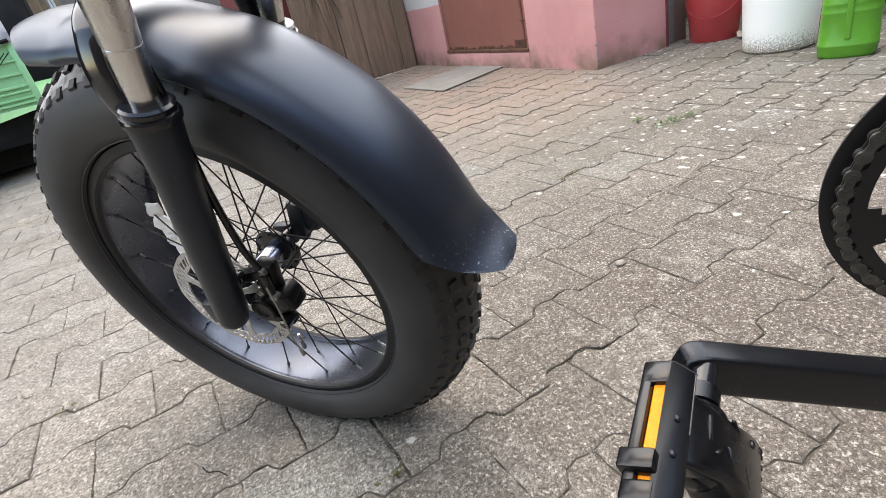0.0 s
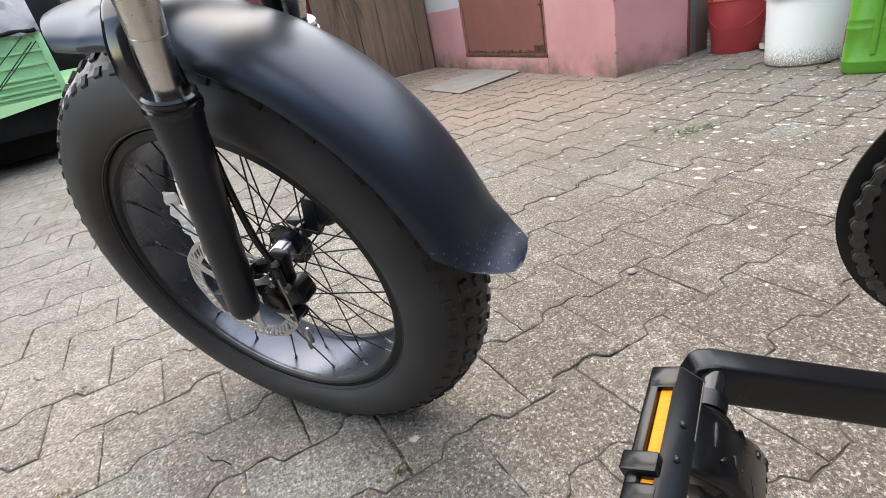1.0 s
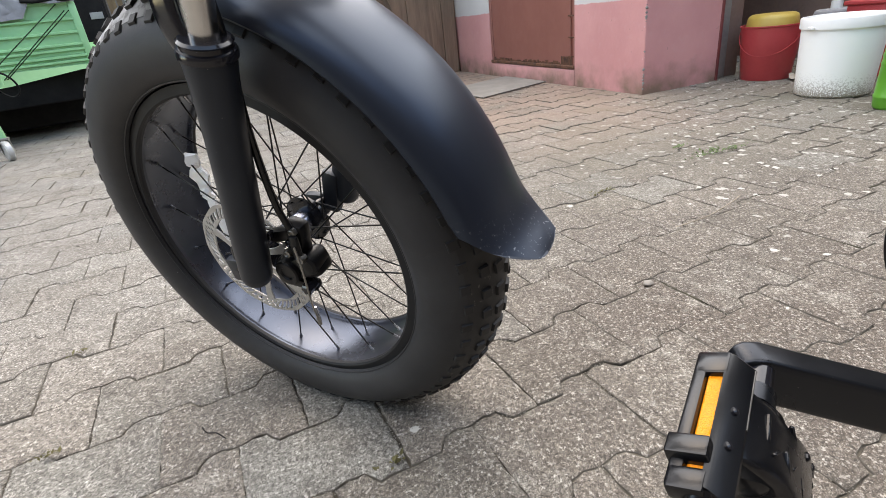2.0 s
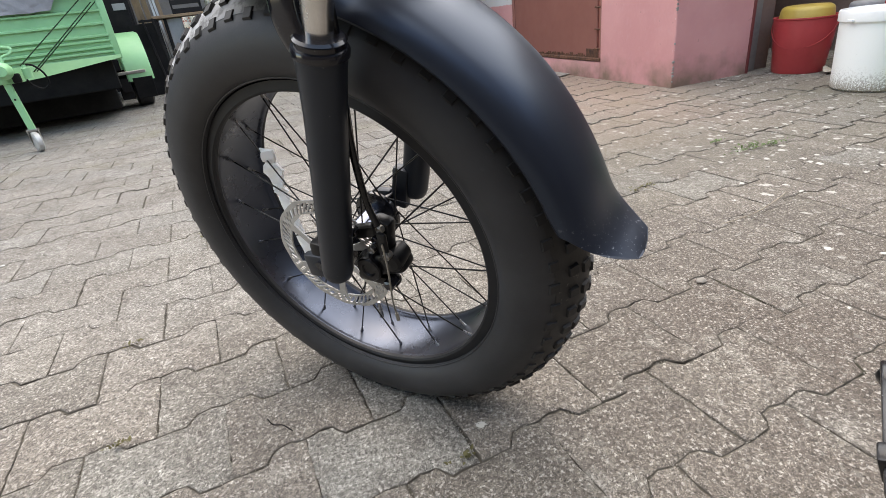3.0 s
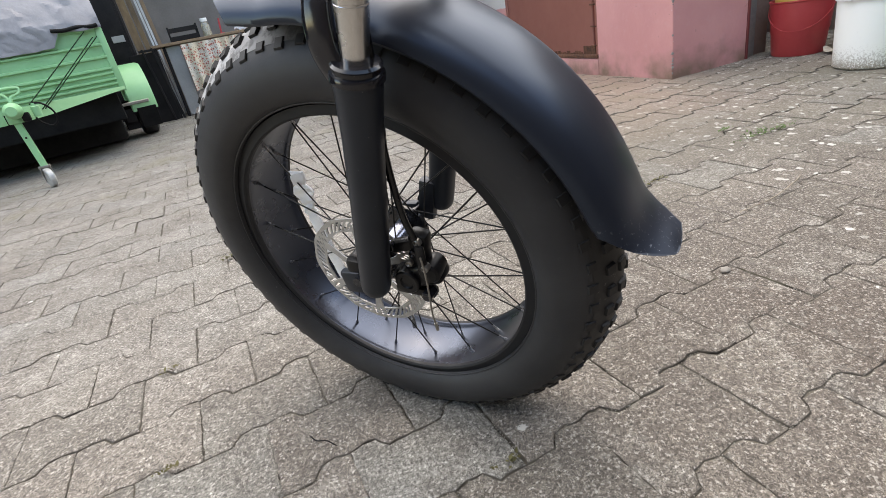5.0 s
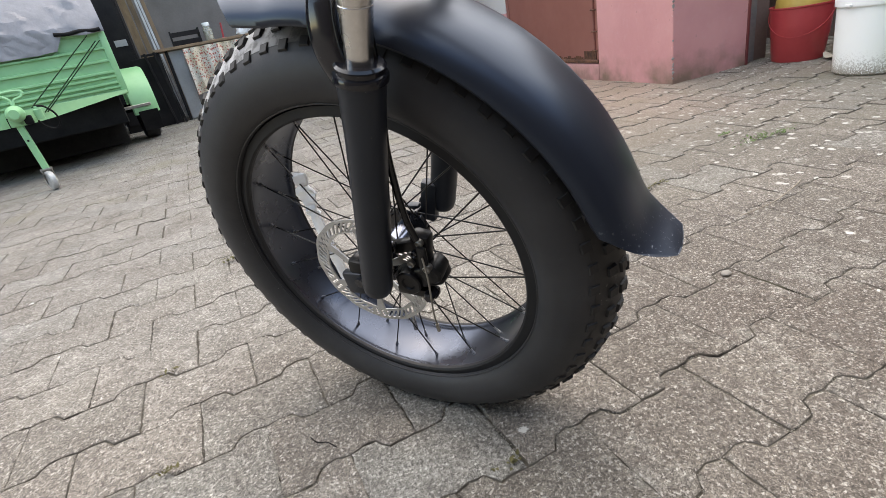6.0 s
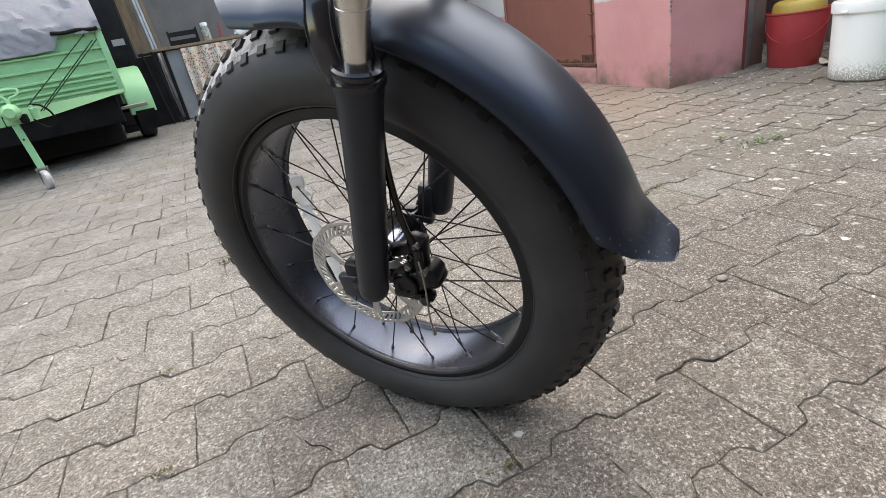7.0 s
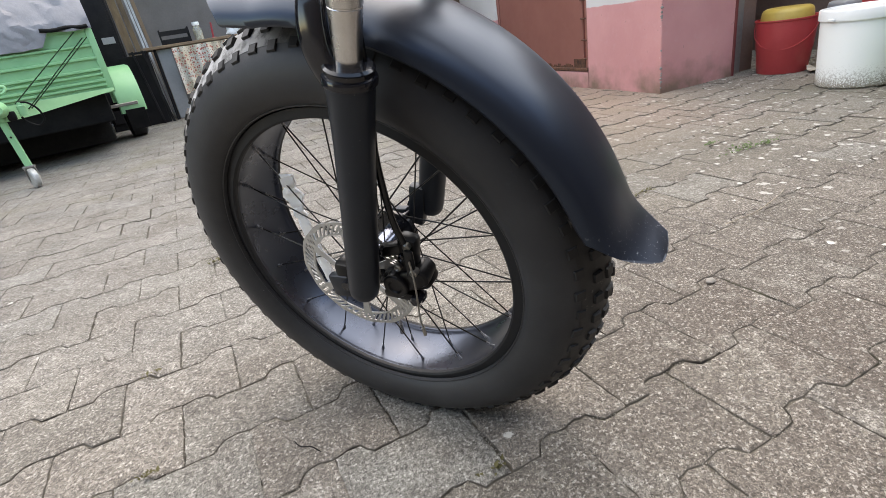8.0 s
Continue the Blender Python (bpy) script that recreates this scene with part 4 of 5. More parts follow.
# left crank arm and pedal
CRANK_A, CRANK_B = Vector((-0.489, 0.157, 0.0765)), Vector((-0.663, 0.0865, -0.0175))
bm = bmesh.new()
way = (CRANK_B - CRANK_A).normalized()
outw = Vector((0, 1, 0.22))
outw = (outw - way * way.dot(outw)).normalized()
high = outw.cross(way)
rings = []
for s, wide, thick in ((-0.0135, 0.0055, 0.0050), (-0.0125, 0.0085, 0.0065), (-0.009, 0.0118, 0.0076), (-0.002, 0.0136, 0.008), (0.02, 0.0138, 0.008), (0.10, 0.0145, 0.0085), (0.18, 0.0165, 0.010), (0.215, 0.019, 0.012), (0.235, 0.017, 0.012), (0.241, 0.010, 0.010)):
    p = CRANK_A + way * s
    rings.append([p + wide * math.copysign(abs(math.cos(a)) ** 0.2, math.cos(a)) * high + thick * math.copysign(abs(math.sin(a)) ** 0.2, math.sin(a)) * outw for a in [2 * math.pi * (k + 0.5) / 20 for k in range(20)]])
ring_loft(bm, rings)
bp("crank_arm", bm, CRANK, "satin black crank arm, lightly scratched", 50)

P_O, P_N = Vector((-0.4755, 0.2145, 0.1175)), Vector((0.10, 0.99, 0.05)).normalized()
P_F = Vector((0.34, 0.0, 0.94))
P_F = (P_F - P_N * P_N.dot(P_F)).normalized()
P_U = P_F.cross(P_N)
PED = Matrix((P_F, P_N, P_U)).transposed().to_4x4()
PED.translation = P_O
# pedal space: x forwards out of the front face, y along the axle away from the crank, z across the thickness
def pd(name, bm, material, label="", parent=None, smooth=40):
    bm.transform(PED)
    return bp(name, bm, material, label, smooth) if parent is None else part(name, bm, material, parent, label, smooth)


ped_bm = bmesh.new()
rings = []
for x, y0, y1, z0, z1 in ((-0.0095, -0.018, 0.016, -0.005, 0.003), (-0.0115, -0.019, 0.0185, -0.007, 0.0052), (-0.020, -0.020, 0.0165, -0.009, 0.0105), (-0.034, -0.022, 0.011, -0.010, 0.0145),
                          (-0.046, -0.027, 0.010, -0.010, 0.016), (-0.058, -0.033, 0.012, -0.009, 0.016), (-0.068, -0.037, 0.016, -0.008, 0.0155), (-0.0735, -0.039, 0.018, -0.006, 0.0145), (-0.078, -0.035, 0.017, -0.003, 0.0125)):
    cy, cz, wy, wz = (y0 + y1) / 2, (z0 + z1) / 2, (y1 - y0) / 2, (z1 - z0) / 2
    rings.append([(x, cy + wy * math.copysign(abs(math.cos(a)) ** 0.28, math.cos(a)), cz + wz * math.copysign(abs(math.sin(a)) ** 0.28, math.sin(a))) for a in [2 * math.pi * (k + 0.5) / 24 for k in range(24)]])
ring_loft(ped_bm, rings)
ped = pd("pedal", ped_bm, PLASTIC, "scuffed black plastic pedal with amber reflectors", smooth=34)
pd("pedal_axle", tubed([(-0.034, -0.060, -0.001), (-0.034, -0.02, -0.001)], [0.0065, 0.0065], 20), GLOSS_BLACK, "", ped)
pd("axle_collar", tubed([(-0.034, -0.040, -0.001), (-0.034, -0.030, -0.001)], [0.0085, 0.0085], 20), CRANK, "black axle collar", ped, 40)
# barrel round the axle with a domed cap at its outer end
pd("axle_barrel", tubed([(-0.032, y, -0.001) for y in (-0.024, -0.022, 0.004, 0.009, 0.0125, 0.0135)], [0.012, 0.0132, 0.0132, 0.0118, 0.008, 0.003], 24), PLASTIC, "", ped, 50)
for x, flip in ((0.0, 1), (-0.090, -1)):
    # bar with a sloping outer face above the reflector
    bar = [(0.0012, -0.0030), (-0.0002, -0.0008), (-0.0088, 0.0052), (-0.0102, 0.0054), (-0.0112, 0.0042), (-0.0112, -0.0030)]
    bm = bmesh.new()
    ring_loft(bm, [[(x + flip * (a - (0.0012 if abs(y) > 0.035 else 0)), 0.0065 + y, b) for a, b in bar] for y in (-0.0362, -0.035, 0.030, 0.0345)])
    pd("cage_bar", bm, PLASTIC, "", ped, 25)
    # thin paler bead stands for the lit line along the bar's edge
    pd("cage_highlight", tubed([(x - 0.0094 * flip, -0.028, 0.0053), (x - 0.0098 * flip, 0.005, 0.0052)], 0.0005, 8), CHAIN, "paler bead standing for the edge's highlight", ped)
    pd("cage_lip", boxed((0.007, 0.072, 0.0055), Matrix.Translation((x - 0.0025 * flip, 0.0065, -0.0128)), 0.0012, 2), PLASTIC, "", ped)
    for y, wide in ((-0.0225, 0.0135), (0.0385, 0.010)):
        pd("cage_end", boxed((0.0075, wide, 0.0135), Matrix.Translation((x - 0.0025 * flip, y, -0.0085)), 0.0014, 2), PLASTIC, "", ped)
    pd("cage_back", boxed((0.003, 0.07, 0.012), Matrix.Translation((x - 0.006 * flip, 0.0065, -0.0085)), 0.0008), PLASTIC, "", ped)
    pd("strap", boxed((0.0135, 0.0095, 0.0155), Matrix.Translation((x - 0.002 * flip, 0.0262, -0.0092)), 0.0011, 2), PLASTIC, "", ped)
    pd("reflector", boxed((0.0030, 0.050, 0.0068), Matrix.Translation((x - 0.0028 * flip, 0.0085, -0.0064)), 0.0006), AMBER, "amber prismatic reflector", ped, 20)
    for y in (0.001, 0.0185):
        pd("stud", lathe([(-0.001, 0.0019), (0.0010, 0.0016), (0.0015, 0.0006)], 8, "Z", m=Matrix.Translation((x - 0.0040 * flip, y, 0.0018)) @ pose(0, 0, 0, 0, 34 * flip, 0)), GLOSS_BLACK, "worn stud", ped)
# the bar that joins front and back at the outer end
pd("cage_side", tubed(bent([(-0.003, 0.038, -0.004), (-0.012, 0.046, -0.007), (-0.03, 0.051, -0.008), (-0.06, 0.050, -0.006), (-0.086, 0.042, -0.004)]), 0.0052, 10), PLASTIC, "", ped)
for k in range(7):
    pd("grip_tooth", boxed((0.0022, 0.0026, 0.0026), pose(-0.0735 + 0.0004 * k, -0.030 + 0.0062 * k, 0.0136, 0, 0, 12), 0.0003), PLASTIC, "", ped)
for x, y, z in ((-0.055, -0.024, 0.0160), (-0.070, -0.031, 0.0148), (-0.064, 0.002, 0.0155)):
    pd("grip_pin", lathe([(0.0, 0.0024), (0.0012, 0.0020), (0.0017, 0.0008)], 8, "Z", m=Matrix.Translation((x, y, z - 0.0006))), GLOSS_BLACK, "", ped)
for x, y, z, long, tilt in ((-0.019, -0.006, 0.0108, 0.013, 8), (-0.026, 0.000, 0.0128, 0.011, -38), (-0.034, 0.0, 0.0148, 0.012, 40), (-0.041, -0.006, 0.0155, 0.010, -38), (-0.049, -0.002, 0.0162, 0.010, 40), (-0.040, -0.019, 0.0152, 0.014, 70)):
    pd("moulded_ridge", boxed((0.0016, long, 0.0020), pose(x, y, z - 0.0010, 0, 0, tilt), 0.0006), PLASTIC, "", ped)

# ---- the rest of the machine, behind and above the camera's view: it carries the crank set and shades the ground ----
bp("fork_crown", boxed((0.05, 0.235, 0.045), Matrix.Translation(RAKE * 0.392 + Vector((-0.027, 0, -0.004))) @ pose(0, 0, 0, 0, -18.4, 0), 0.012, 3), FORK, "black fork crown", 40)
HEAD = RAKE * 0.41 + Vector((-0.027, 0, 0))
bp("head_tube", tubed([HEAD, HEAD + RAKE * 0.17], 0.028, 24), FORK, "", 40)
bp("down_tube", tubed(bent([HEAD + RAKE * 0.12, (-0.42, 0, 0.53), (-0.66, 0, 0.27), (-0.73, 0, 0.09)]), 0.030, 20), FORK, "black frame tube", 40)
bp("seat_tube", tubed([(-0.73, 0, 0.07), (-0.85, 0, 0.55)], 0.018, 20), FORK, "", 40)
bp("bottom_shell", lathe([(-0.05, 0.03), (0.05, 0.03)], 28, "Y", m=Matrix.Translation((-0.71, 0, 0.05))), FORK, "", 40)
for y in (0.072, -0.072):
    bp("chain_stay", tubed(bent([(-0.73, y * 0.6, 0.05), (-0.85, y, 0.03), (-1.16, y, 0.0)]), 0.011, 12), FORK, "", 40)
    bp("seat_stay", tubed([(-0.835, y * 0.5, 0.5), (-0.95, y, 0.3), (-1.16, y, 0.005)], 0.009, 12), FORK, "", 40)
for name, source in (("rear_tyre", tyre), ("rear_rim", rim)):
    ob = new(name, source.data)
    ob.parent = bike
    ob.matrix_local = AT @ Matrix.Translation((-1.16, 0, 0.0025))


# ---- the trailer ----
TRAILER = Matrix.Translation((-2.28, 3.10, 0.0)) @ pose(0, 0, 0, 0, 0, 30)
# trailer space: x to its right as seen from the front, y backwards, z up
trailer = thing("box_trailer", TRAILER, "light green ribbed steel box trailer on its jockey wheel", "trailer")


def tp(name, bm, material, label="", parent=None, smooth=35):
    return part(name, bm, material, parent or trailer, label, smooth)


HALF, LOW, HIGH, FRONT, BACK = 0.645, 0.445, 0.845, 0.60, 2.35
panel_bm = bmesh.new()
prof = [(LOW, 0.0)]
for z in (0.488, 0.518, 0.560, 0.590, 0.665, 0.745):
    prof += [(z - 0.012, 0.0), (z - 0.009, -0.019), (z + 0.002, -0.019), (z + 0.008, 0.0)]
prof.append((HIGH - 0.01, 0.0))
ring_loft(panel_bm, [[(x, FRONT + y, z) for z, y in prof] + [(x, FRONT + 0.014, z) for z, y in prof[::-1]] for x in (-HALF + 0.02, HALF - 0.034)])
body = tp("front_panel", panel_bm, GREEN_PAINT, "pressed ribs across the green sheet", smooth=25)
for x in (-HALF + 0.02, HALF - 0.02):
    tp("corner_post", boxed((0.045, 0.05, HIGH - LOW), Matrix.Translation((x, FRONT + 0.012, (HIGH + LOW) / 2)), 0.006, 2), GREEN_PAINT)
tp("top_rail", boxed((2 * HALF, 0.045, 0.03), Matrix.Translation((0, FRONT + 0.012, HIGH)), 0.006, 2), GREEN_PAINT)
tp("bottom_rail", boxed((2 * HALF, 0.05, 0.035), Matrix.Translation((0, FRONT + 0.02, LOW)), 0.006, 2), GREEN_PAINT)
for x in (-HALF, HALF):
    tp("side_panel", boxed((0.012, BACK - FRONT - 0.06, HIGH - LOW), Matrix.Translation((x * 0.99, (BACK + FRONT) / 2 + 0.02, (HIGH + LOW) / 2)), 0.003), GREEN_PAINT)
tp("rear_panel", boxed((2 * HALF - 0.03, 0.012, HIGH - LOW), Matrix.Translation((0, BACK, (HIGH + LOW) / 2)), 0.003), GREEN_PAINT)
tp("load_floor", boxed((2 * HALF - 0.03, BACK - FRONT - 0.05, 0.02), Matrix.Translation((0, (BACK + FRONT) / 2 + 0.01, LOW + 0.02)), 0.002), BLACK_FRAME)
# chassis deepened and a black box added in place of the shade underneath
tp("chassis", boxed((1.16, BACK - FRONT - 0.1, 0.20), Matrix.Translation((0, (BACK + FRONT) / 2 + 0.06, LOW - 0.115)), 0.008), BLACK_FRAME, "black under-frame, deepened in place of the shade below")
tp("under_shade_box", boxed((1.1, 1.0, 0.2), Matrix.Translation((0, 1.62, 0.15)), 0.03, 2), BLACK_FRAME, "black box added in place of the shade under the frame")
# A-shaped drawbar running from the front corners to the coupling
for sx in (-1, 1):
    beam = bmesh.new()
    ring_loft(beam, [[(x + dx, y, z) for dx, z in ((-0.018, lo), (0.018, lo), (0.018, hi), (-0.018, hi))] for x, y, lo, hi in ((sx * 0.045, 0.03, 0.385, 0.465), (sx * 0.16, 0.16, 0.39, 0.462), (sx * 0.62, 0.585, 0.438, 0.458))])
    tp("drawbar", beam, GREEN_PAINT, "green A-frame drawbar")
coupling = tp("coupling_head", lathe([(-0.075, 0.026), (-0.05, 0.032), (-0.02, 0.045), (0.02, 0.046), (0.05, 0.036), (0.06, 0.02)], 24, "Y", m=Matrix.Translation((0.03, -0.02, 0.455))), GREEN_PAINT, "green ball coupling")
tp("coupling_grip", tubed(bent([(0.035, 0.0, 0.49), (0.03, 0.01, 0.53), (-0.005, 0.02, 0.565), (0.04, 0.03, 0.575), (0.098, 0.03, 0.567), (0.09, 0.02, 0.54), (0.05, 0.01, 0.525), (0.04, 0.0, 0.49)], 5), 0.0075, 8), GREEN_PAINT, "looped release grip", coupling)
tp("brake_actuator", lathe([(0.40, 0.022), (0.455, 0.022), (0.46, 0.015), (0.475, 0.012)], 18, "Z", m=Matrix.Translation((0.13, 0.03, 0))), GREEN_PAINT)
tp("lock_barrel", boxed((0.04, 0.1, 0.05), Matrix.Translation((0.07, 0.06, 0.41)), 0.008, 2), BLACK_FRAME)
tp("breakaway_cable", tubed(bent([(0.13, 0.03, 0.475), (0.17, 0.0, 0.465), (0.205, 0.0, 0.42), (0.21, 0.02, 0.365), (0.175, 0.03, 0.335), (0.13, 0.05, 0.36), (0.11, 0.06, 0.395)]), 0.0055, 8), BLACK_FRAME, "black breakaway cable")
# jockey wheel
leg = tp("jockey_leg", boxed((0.036, 0.036, 0.30), pose(0.024, 0.05, 0.27, -6, -5, 0), 0.004), GREEN_PAINT, "green steel jockey leg")
tp("leg_clamp", boxed((0.07, 0.06, 0.05), Matrix.Translation((0.012, 0.06, 0.41)), 0.006, 2), GREEN_PAINT)
for z in (0.20, 0.30):
    tp("leg_hole", lathe([(-0.001, 0.006), (0.0005, 0.006)], 10, "Y", m=Matrix.Translation((0.024 + (0.27 - z) * 0.09, 0.028 - (z - 0.27) * 0.1, z))), BLACK_FRAME, "", leg)
fork_j = tp("caster_fork", boxed((0.062, 0.05, 0.014), Matrix.Translation((0.035, 0.035, 0.122)), 0.004, 2), STEEL, "galvanised caster fork")
for sx in (-1, 1):
    tp("caster_cheek", boxed((0.004, 0.04, 0.085), pose(0.037 + sx * 0.026, 0.02, 0.08, 18, 0, 0), 0.001), STEEL, "", fork_j)
caster = tp("caster_wheel", lathe([(-0.017, 0.02), (-0.017, 0.05), (-0.011, 0.057), (0.011, 0.057), (0.017, 0.05), (0.017, 0.02)], 32, "X", m=Matrix.Translation((0.037, 0.0, 0.057)) @ pose(0, 0, 0, 0, 0, 20)), PALE_METAL, "worn pale grey caster wheel")
# road wheel, mudguard and flap
for sx in (1, -1):
    cx, cy = sx * 0.755, 1.68
    wheel = tp("road_tyre", lathe([(-0.065, 0.17), (-0.07, 0.2), (-0.066, 0.25), (-0.05, 0.27), (0.05, 0.27), (0.066, 0.25), (0.07, 0.2), (0.065, 0.17), (0.05, 0.165), (-0.05, 0.165)], 48, "X", closed=True, m=Matrix.Translation((cx, cy, 0.272))), RUBBER, "black road tyre")
    tp("road_rim", lathe([(-0.045, 0.166), (-0.04, 0.14), (-0.02, 0.13), (-0.02, 0.02), (0.0, 0.02), (0.0, 0.13), (0.04, 0.166)], 40, "X", m=Matrix.Translation((cx, cy, 0.272))), STEEL, "", wheel)
    arch = []
    for i in range(19):
        a = radians(-8 + 196 * i / 18)
        y, z = -0.34 * math.cos(a), 0.335 * math.sin(a)
        ring = []
        for dx, rr in ((-0.10, 0.98), (-0.09, 1.0), (0.08, 1.0), (0.102, 0.965), (0.100, 0.955), (0.078, 0.99), (-0.09, 0.99), (-0.098, 0.97)):
            ring.append((cx + dx, cy + y * rr, 0.275 + z * rr))
        arch.append(ring)
    bm = bmesh.new()
    ring_loft(bm, arch)
    tp("mudguard", bm, GREEN_PAINT, "green steel mudguard", smooth=30)
    tp("mudflap", boxed((0.15, 0.006, 0.17), pose(cx + 0.01, cy - 0.335, 0.17, 8, 0, 0), 0.002), BLACK_FRAME, "black rubber mudflap")
    tp("guard_stay", boxed((0.22, 0.02, 0.025), Matrix.Translation((cx - 0.06, cy - 0.34, 0.30)), 0.003), STEEL)
tp("axle_beam", boxed((1.36, 0.07, 0.07), Matrix.Translation((0, 1.68, 0.28)), 0.01), BLACK_FRAME)

# tarpaulin over the load, lapping the front
tarp = thing("tarpaulin", TRAILER @ Matrix.Translation((0, 0, HIGH)), "crumpled grey tarpaulin tied over the trailer's load", "tarpaulin")
fold_rng = random.Random(21)
FOLDS = []
for freq, gain in ((1.7, 1.3), (2.4, 1.1), (3.3, 0.8), (4.6, 0.6), (6.2, 0.45), (8.5, 0.36), (11.0, 0.3), (15.0, 0.2)):
    FOLDS.append((Vector((fold_rng.uniform(-1, 1), fold_rng.uniform(-1, 1), fold_rng.uniform(-1.6, 1.6))).normalized(), freq, gain))
bm = bmesh.new()
cols, rows_t = 150, 130
grid = []
for j in range(rows_t + 1):
    t = j / rows_t
    row = []
    for i in range(cols + 1):
        s = i / cols
        x = -0.75 + 1.40 * s
        # the front lap hangs lower away from the right-hand corner
        edge = 0.0 if s > 0.80 else -0.085
        if s > 0.78 and s < 0.82:
            edge = -0.085 + 0.085 * (s - 0.78) / 0.04
        if t < 0.16:
            k = t / 0.16
            z, y = edge + (0.05 - edge) * k, FRONT - 0.030 + 0.01 * k
        elif t < 0.28:
            k = (t - 0.16) / 0.12
            z, y = 0.05 + 0.26 * k ** 0.8, FRONT - 0.02 + 0.20 * k
        else:
            k = (t - 0.28) / 0.72
            z, y = 0.31 + 0.06 * math.sin(k * 3), FRONT + 0.18 + 1.5 * k
        q = Vector((x, y, z))
        # sharp folds: triangle waves in many directions, gently warped
        f = 0.0
        for way_t, freq, gain in FOLDS:
            f += gain * (4 * abs((q.dot(way_t) * freq + 1.1 * noise.noise(q * 2.6 + way_t)) % 1.0 - 0.5) - 1)
        d = 0.0105 * f
        row.append(bm.verts.new((x, y - abs(d) * (0.9 if t < 0.3 else 0.2), z + (d if t >= 0.1 else d * 0.3))))
    grid.append(row)
for j in range(rows_t):
    for i in range(cols):
        bm.faces.new((grid[j][i], grid[j][i + 1], grid[j + 1][i + 1], grid[j + 1][i]))
part("sheet", bm, TARP, tarp, smooth=14)
part("hem", tubed([(x, FRONT - 0.047, 0.014 + 0.004 * math.sin(x * 40)) for x in [0.36 + 0.03 * k for k in range(10)]], 0.012, 8), BLACK_FRAME, tarp, "dark folded hem", 50)
# cords from the corner down to the drawbar
for name, a, b in (("cord", (0.60, FRONT - 0.045, 0.79), (0.17, 0.12, 0.43)), ("cord", (0.575, FRONT - 0.045, 0.79), (0.155, 0.12, 0.43)), ("cord", (0.54, FRONT - 0.045, 0.83), (0.11, 0.06, 0.47))):
    cord = part(name, tubed(bent([a, tuple((p + q) / 2 for p, q in zip(a, b)), b], 4), 0.0034, 7), ROPE, smooth=60)
    cord.matrix_world = TRAILER
    tagged(cord, "dark green cord tied from trailer to drawbar", "cord", "trailer cords")

# ---- things in the open shed ----
bench = thing("workbench", SHED, "wooden bench with a floral curtain, cluttered top", "bench")
part("bench_top", boxed((1.55, 0.55, 0.028), Matrix.Translation((0.66, 0.24, 0.722)), 0.004), WOOD_TABLE, bench)
for x, y in ((-0.085, 0.0), (0.0, 0.02), (1.38, 0.0), (1.38, 0.46), (-0.085, 0.46)):
    part("leg", boxed((0.03, 0.03, 0.708), pose(x, y, 0.354), 0.003), DARK_TIMBER, bench)
part("side_board", boxed((0.13, 0.012, 0.69), Matrix.Translation((0.085, 0.02, 0.355)), 0.002), GREY_PANEL, bench, "grey panel")
curt = bmesh.new()
cols = 120
grid = []
for j in range(9):
    z = 0.70 - 0.46 * j / 8
    row = []
    for i in range(cols + 1):
        x = 0.16 + 1.15 * i / cols
        y = -0.036 + 0.028 * math.sin(x * 62 + 1.6 * math.sin(x * 9)) * (0.45 + 0.55 * j / 8) + 0.010 * math.sin(x * 23)
        row.append(curt.verts.new((x + 0.006 * math.sin(x * 40) * j / 8, y, z - (0.012 * math.sin(x * 17) if j == 8 else 0))))
    grid.append(row)
for j in range(8):
    for i in range(cols):
        curt.faces.new((grid[j][i], grid[j][i + 1], grid[j + 1][i + 1], grid[j + 1][i]))
part("curtain", curt, CURTAIN, bench, "red and cream floral cotton curtain", 60)
jar = thing("glass_jar", SHED @ Matrix.Translation((0.47, 0.14, 0.7362)), "glass jar with a pale screw lid on the bench", "jar")
part("jar_body", lathe([(0.0, 0.038), (0.004, 0.045), (0.11, 0.045), (0.135, 0.034), (0.148, 0.033)], 24), GLASS, jar, smooth=40)
part("jar_contents", lathe([(0.005, 0.03), (0.007, 0.042), (0.105, 0.042), (0.106, 0.0)], 24), DRY, jar, "pale dry contents", 40)
part("jar_lid", lathe([(0.146, 0.036), (0.175, 0.037), (0.18, 0.034)], 24), WHITE_LID, jar, smooth=40)
crate = thing("storage_crate", SHED @ Matrix.Translation((0.24, 0.22, 0.7362)), "dark wooden crate on the bench", "crate")
for x in (-0.14, 0.14):
    part("crate_side", boxed((0.014, 0.2, 0.15), Matrix.Translation((x, 0, 0.075)), 0.002), DARK_TIMBER, crate)
for z in (0.03, 0.11):
    part("crate_slat", boxed((0.294, 0.012, 0.045), Matrix.Translation((0, -0.106, z)), 0.002), DARK_TIMBER, crate)
part("crate_base", boxed((0.27, 0.2, 0.012), Matrix.Translation((0, 0, 0.008))), DARK_TIMBER, crate)
bag = bmesh.new()
bmesh.ops.create_icosphere(bag, subdivisions=4, radius=1.0)
for v in bag.verts:
    d = 1 + 0.22 * noise.noise(v.co * 2.3) + 0.12 * noise.noise(v.co * 6)
    v.co = Vector((v.co.x * 0.21 * d, v.co.y * 0.14 * d, max(-0.055, v.co.z * 0.12 * d) + 0.056))
bag_ob = part("folded_cloth", bag, WHITE_REFLECTOR, smooth=60)
bag_ob.matrix_world = SHED @ Matrix.Translation((0.98, 0.16, 0.7362))
tagged(bag_ob, "crumpled white cloth heap on the bench", "cloth")
tool = thing("red_clamp", SHED @ Matrix.Translation((0.62, 0.2, 0.7362)), "red painted clamp standing on the bench", "clamp")
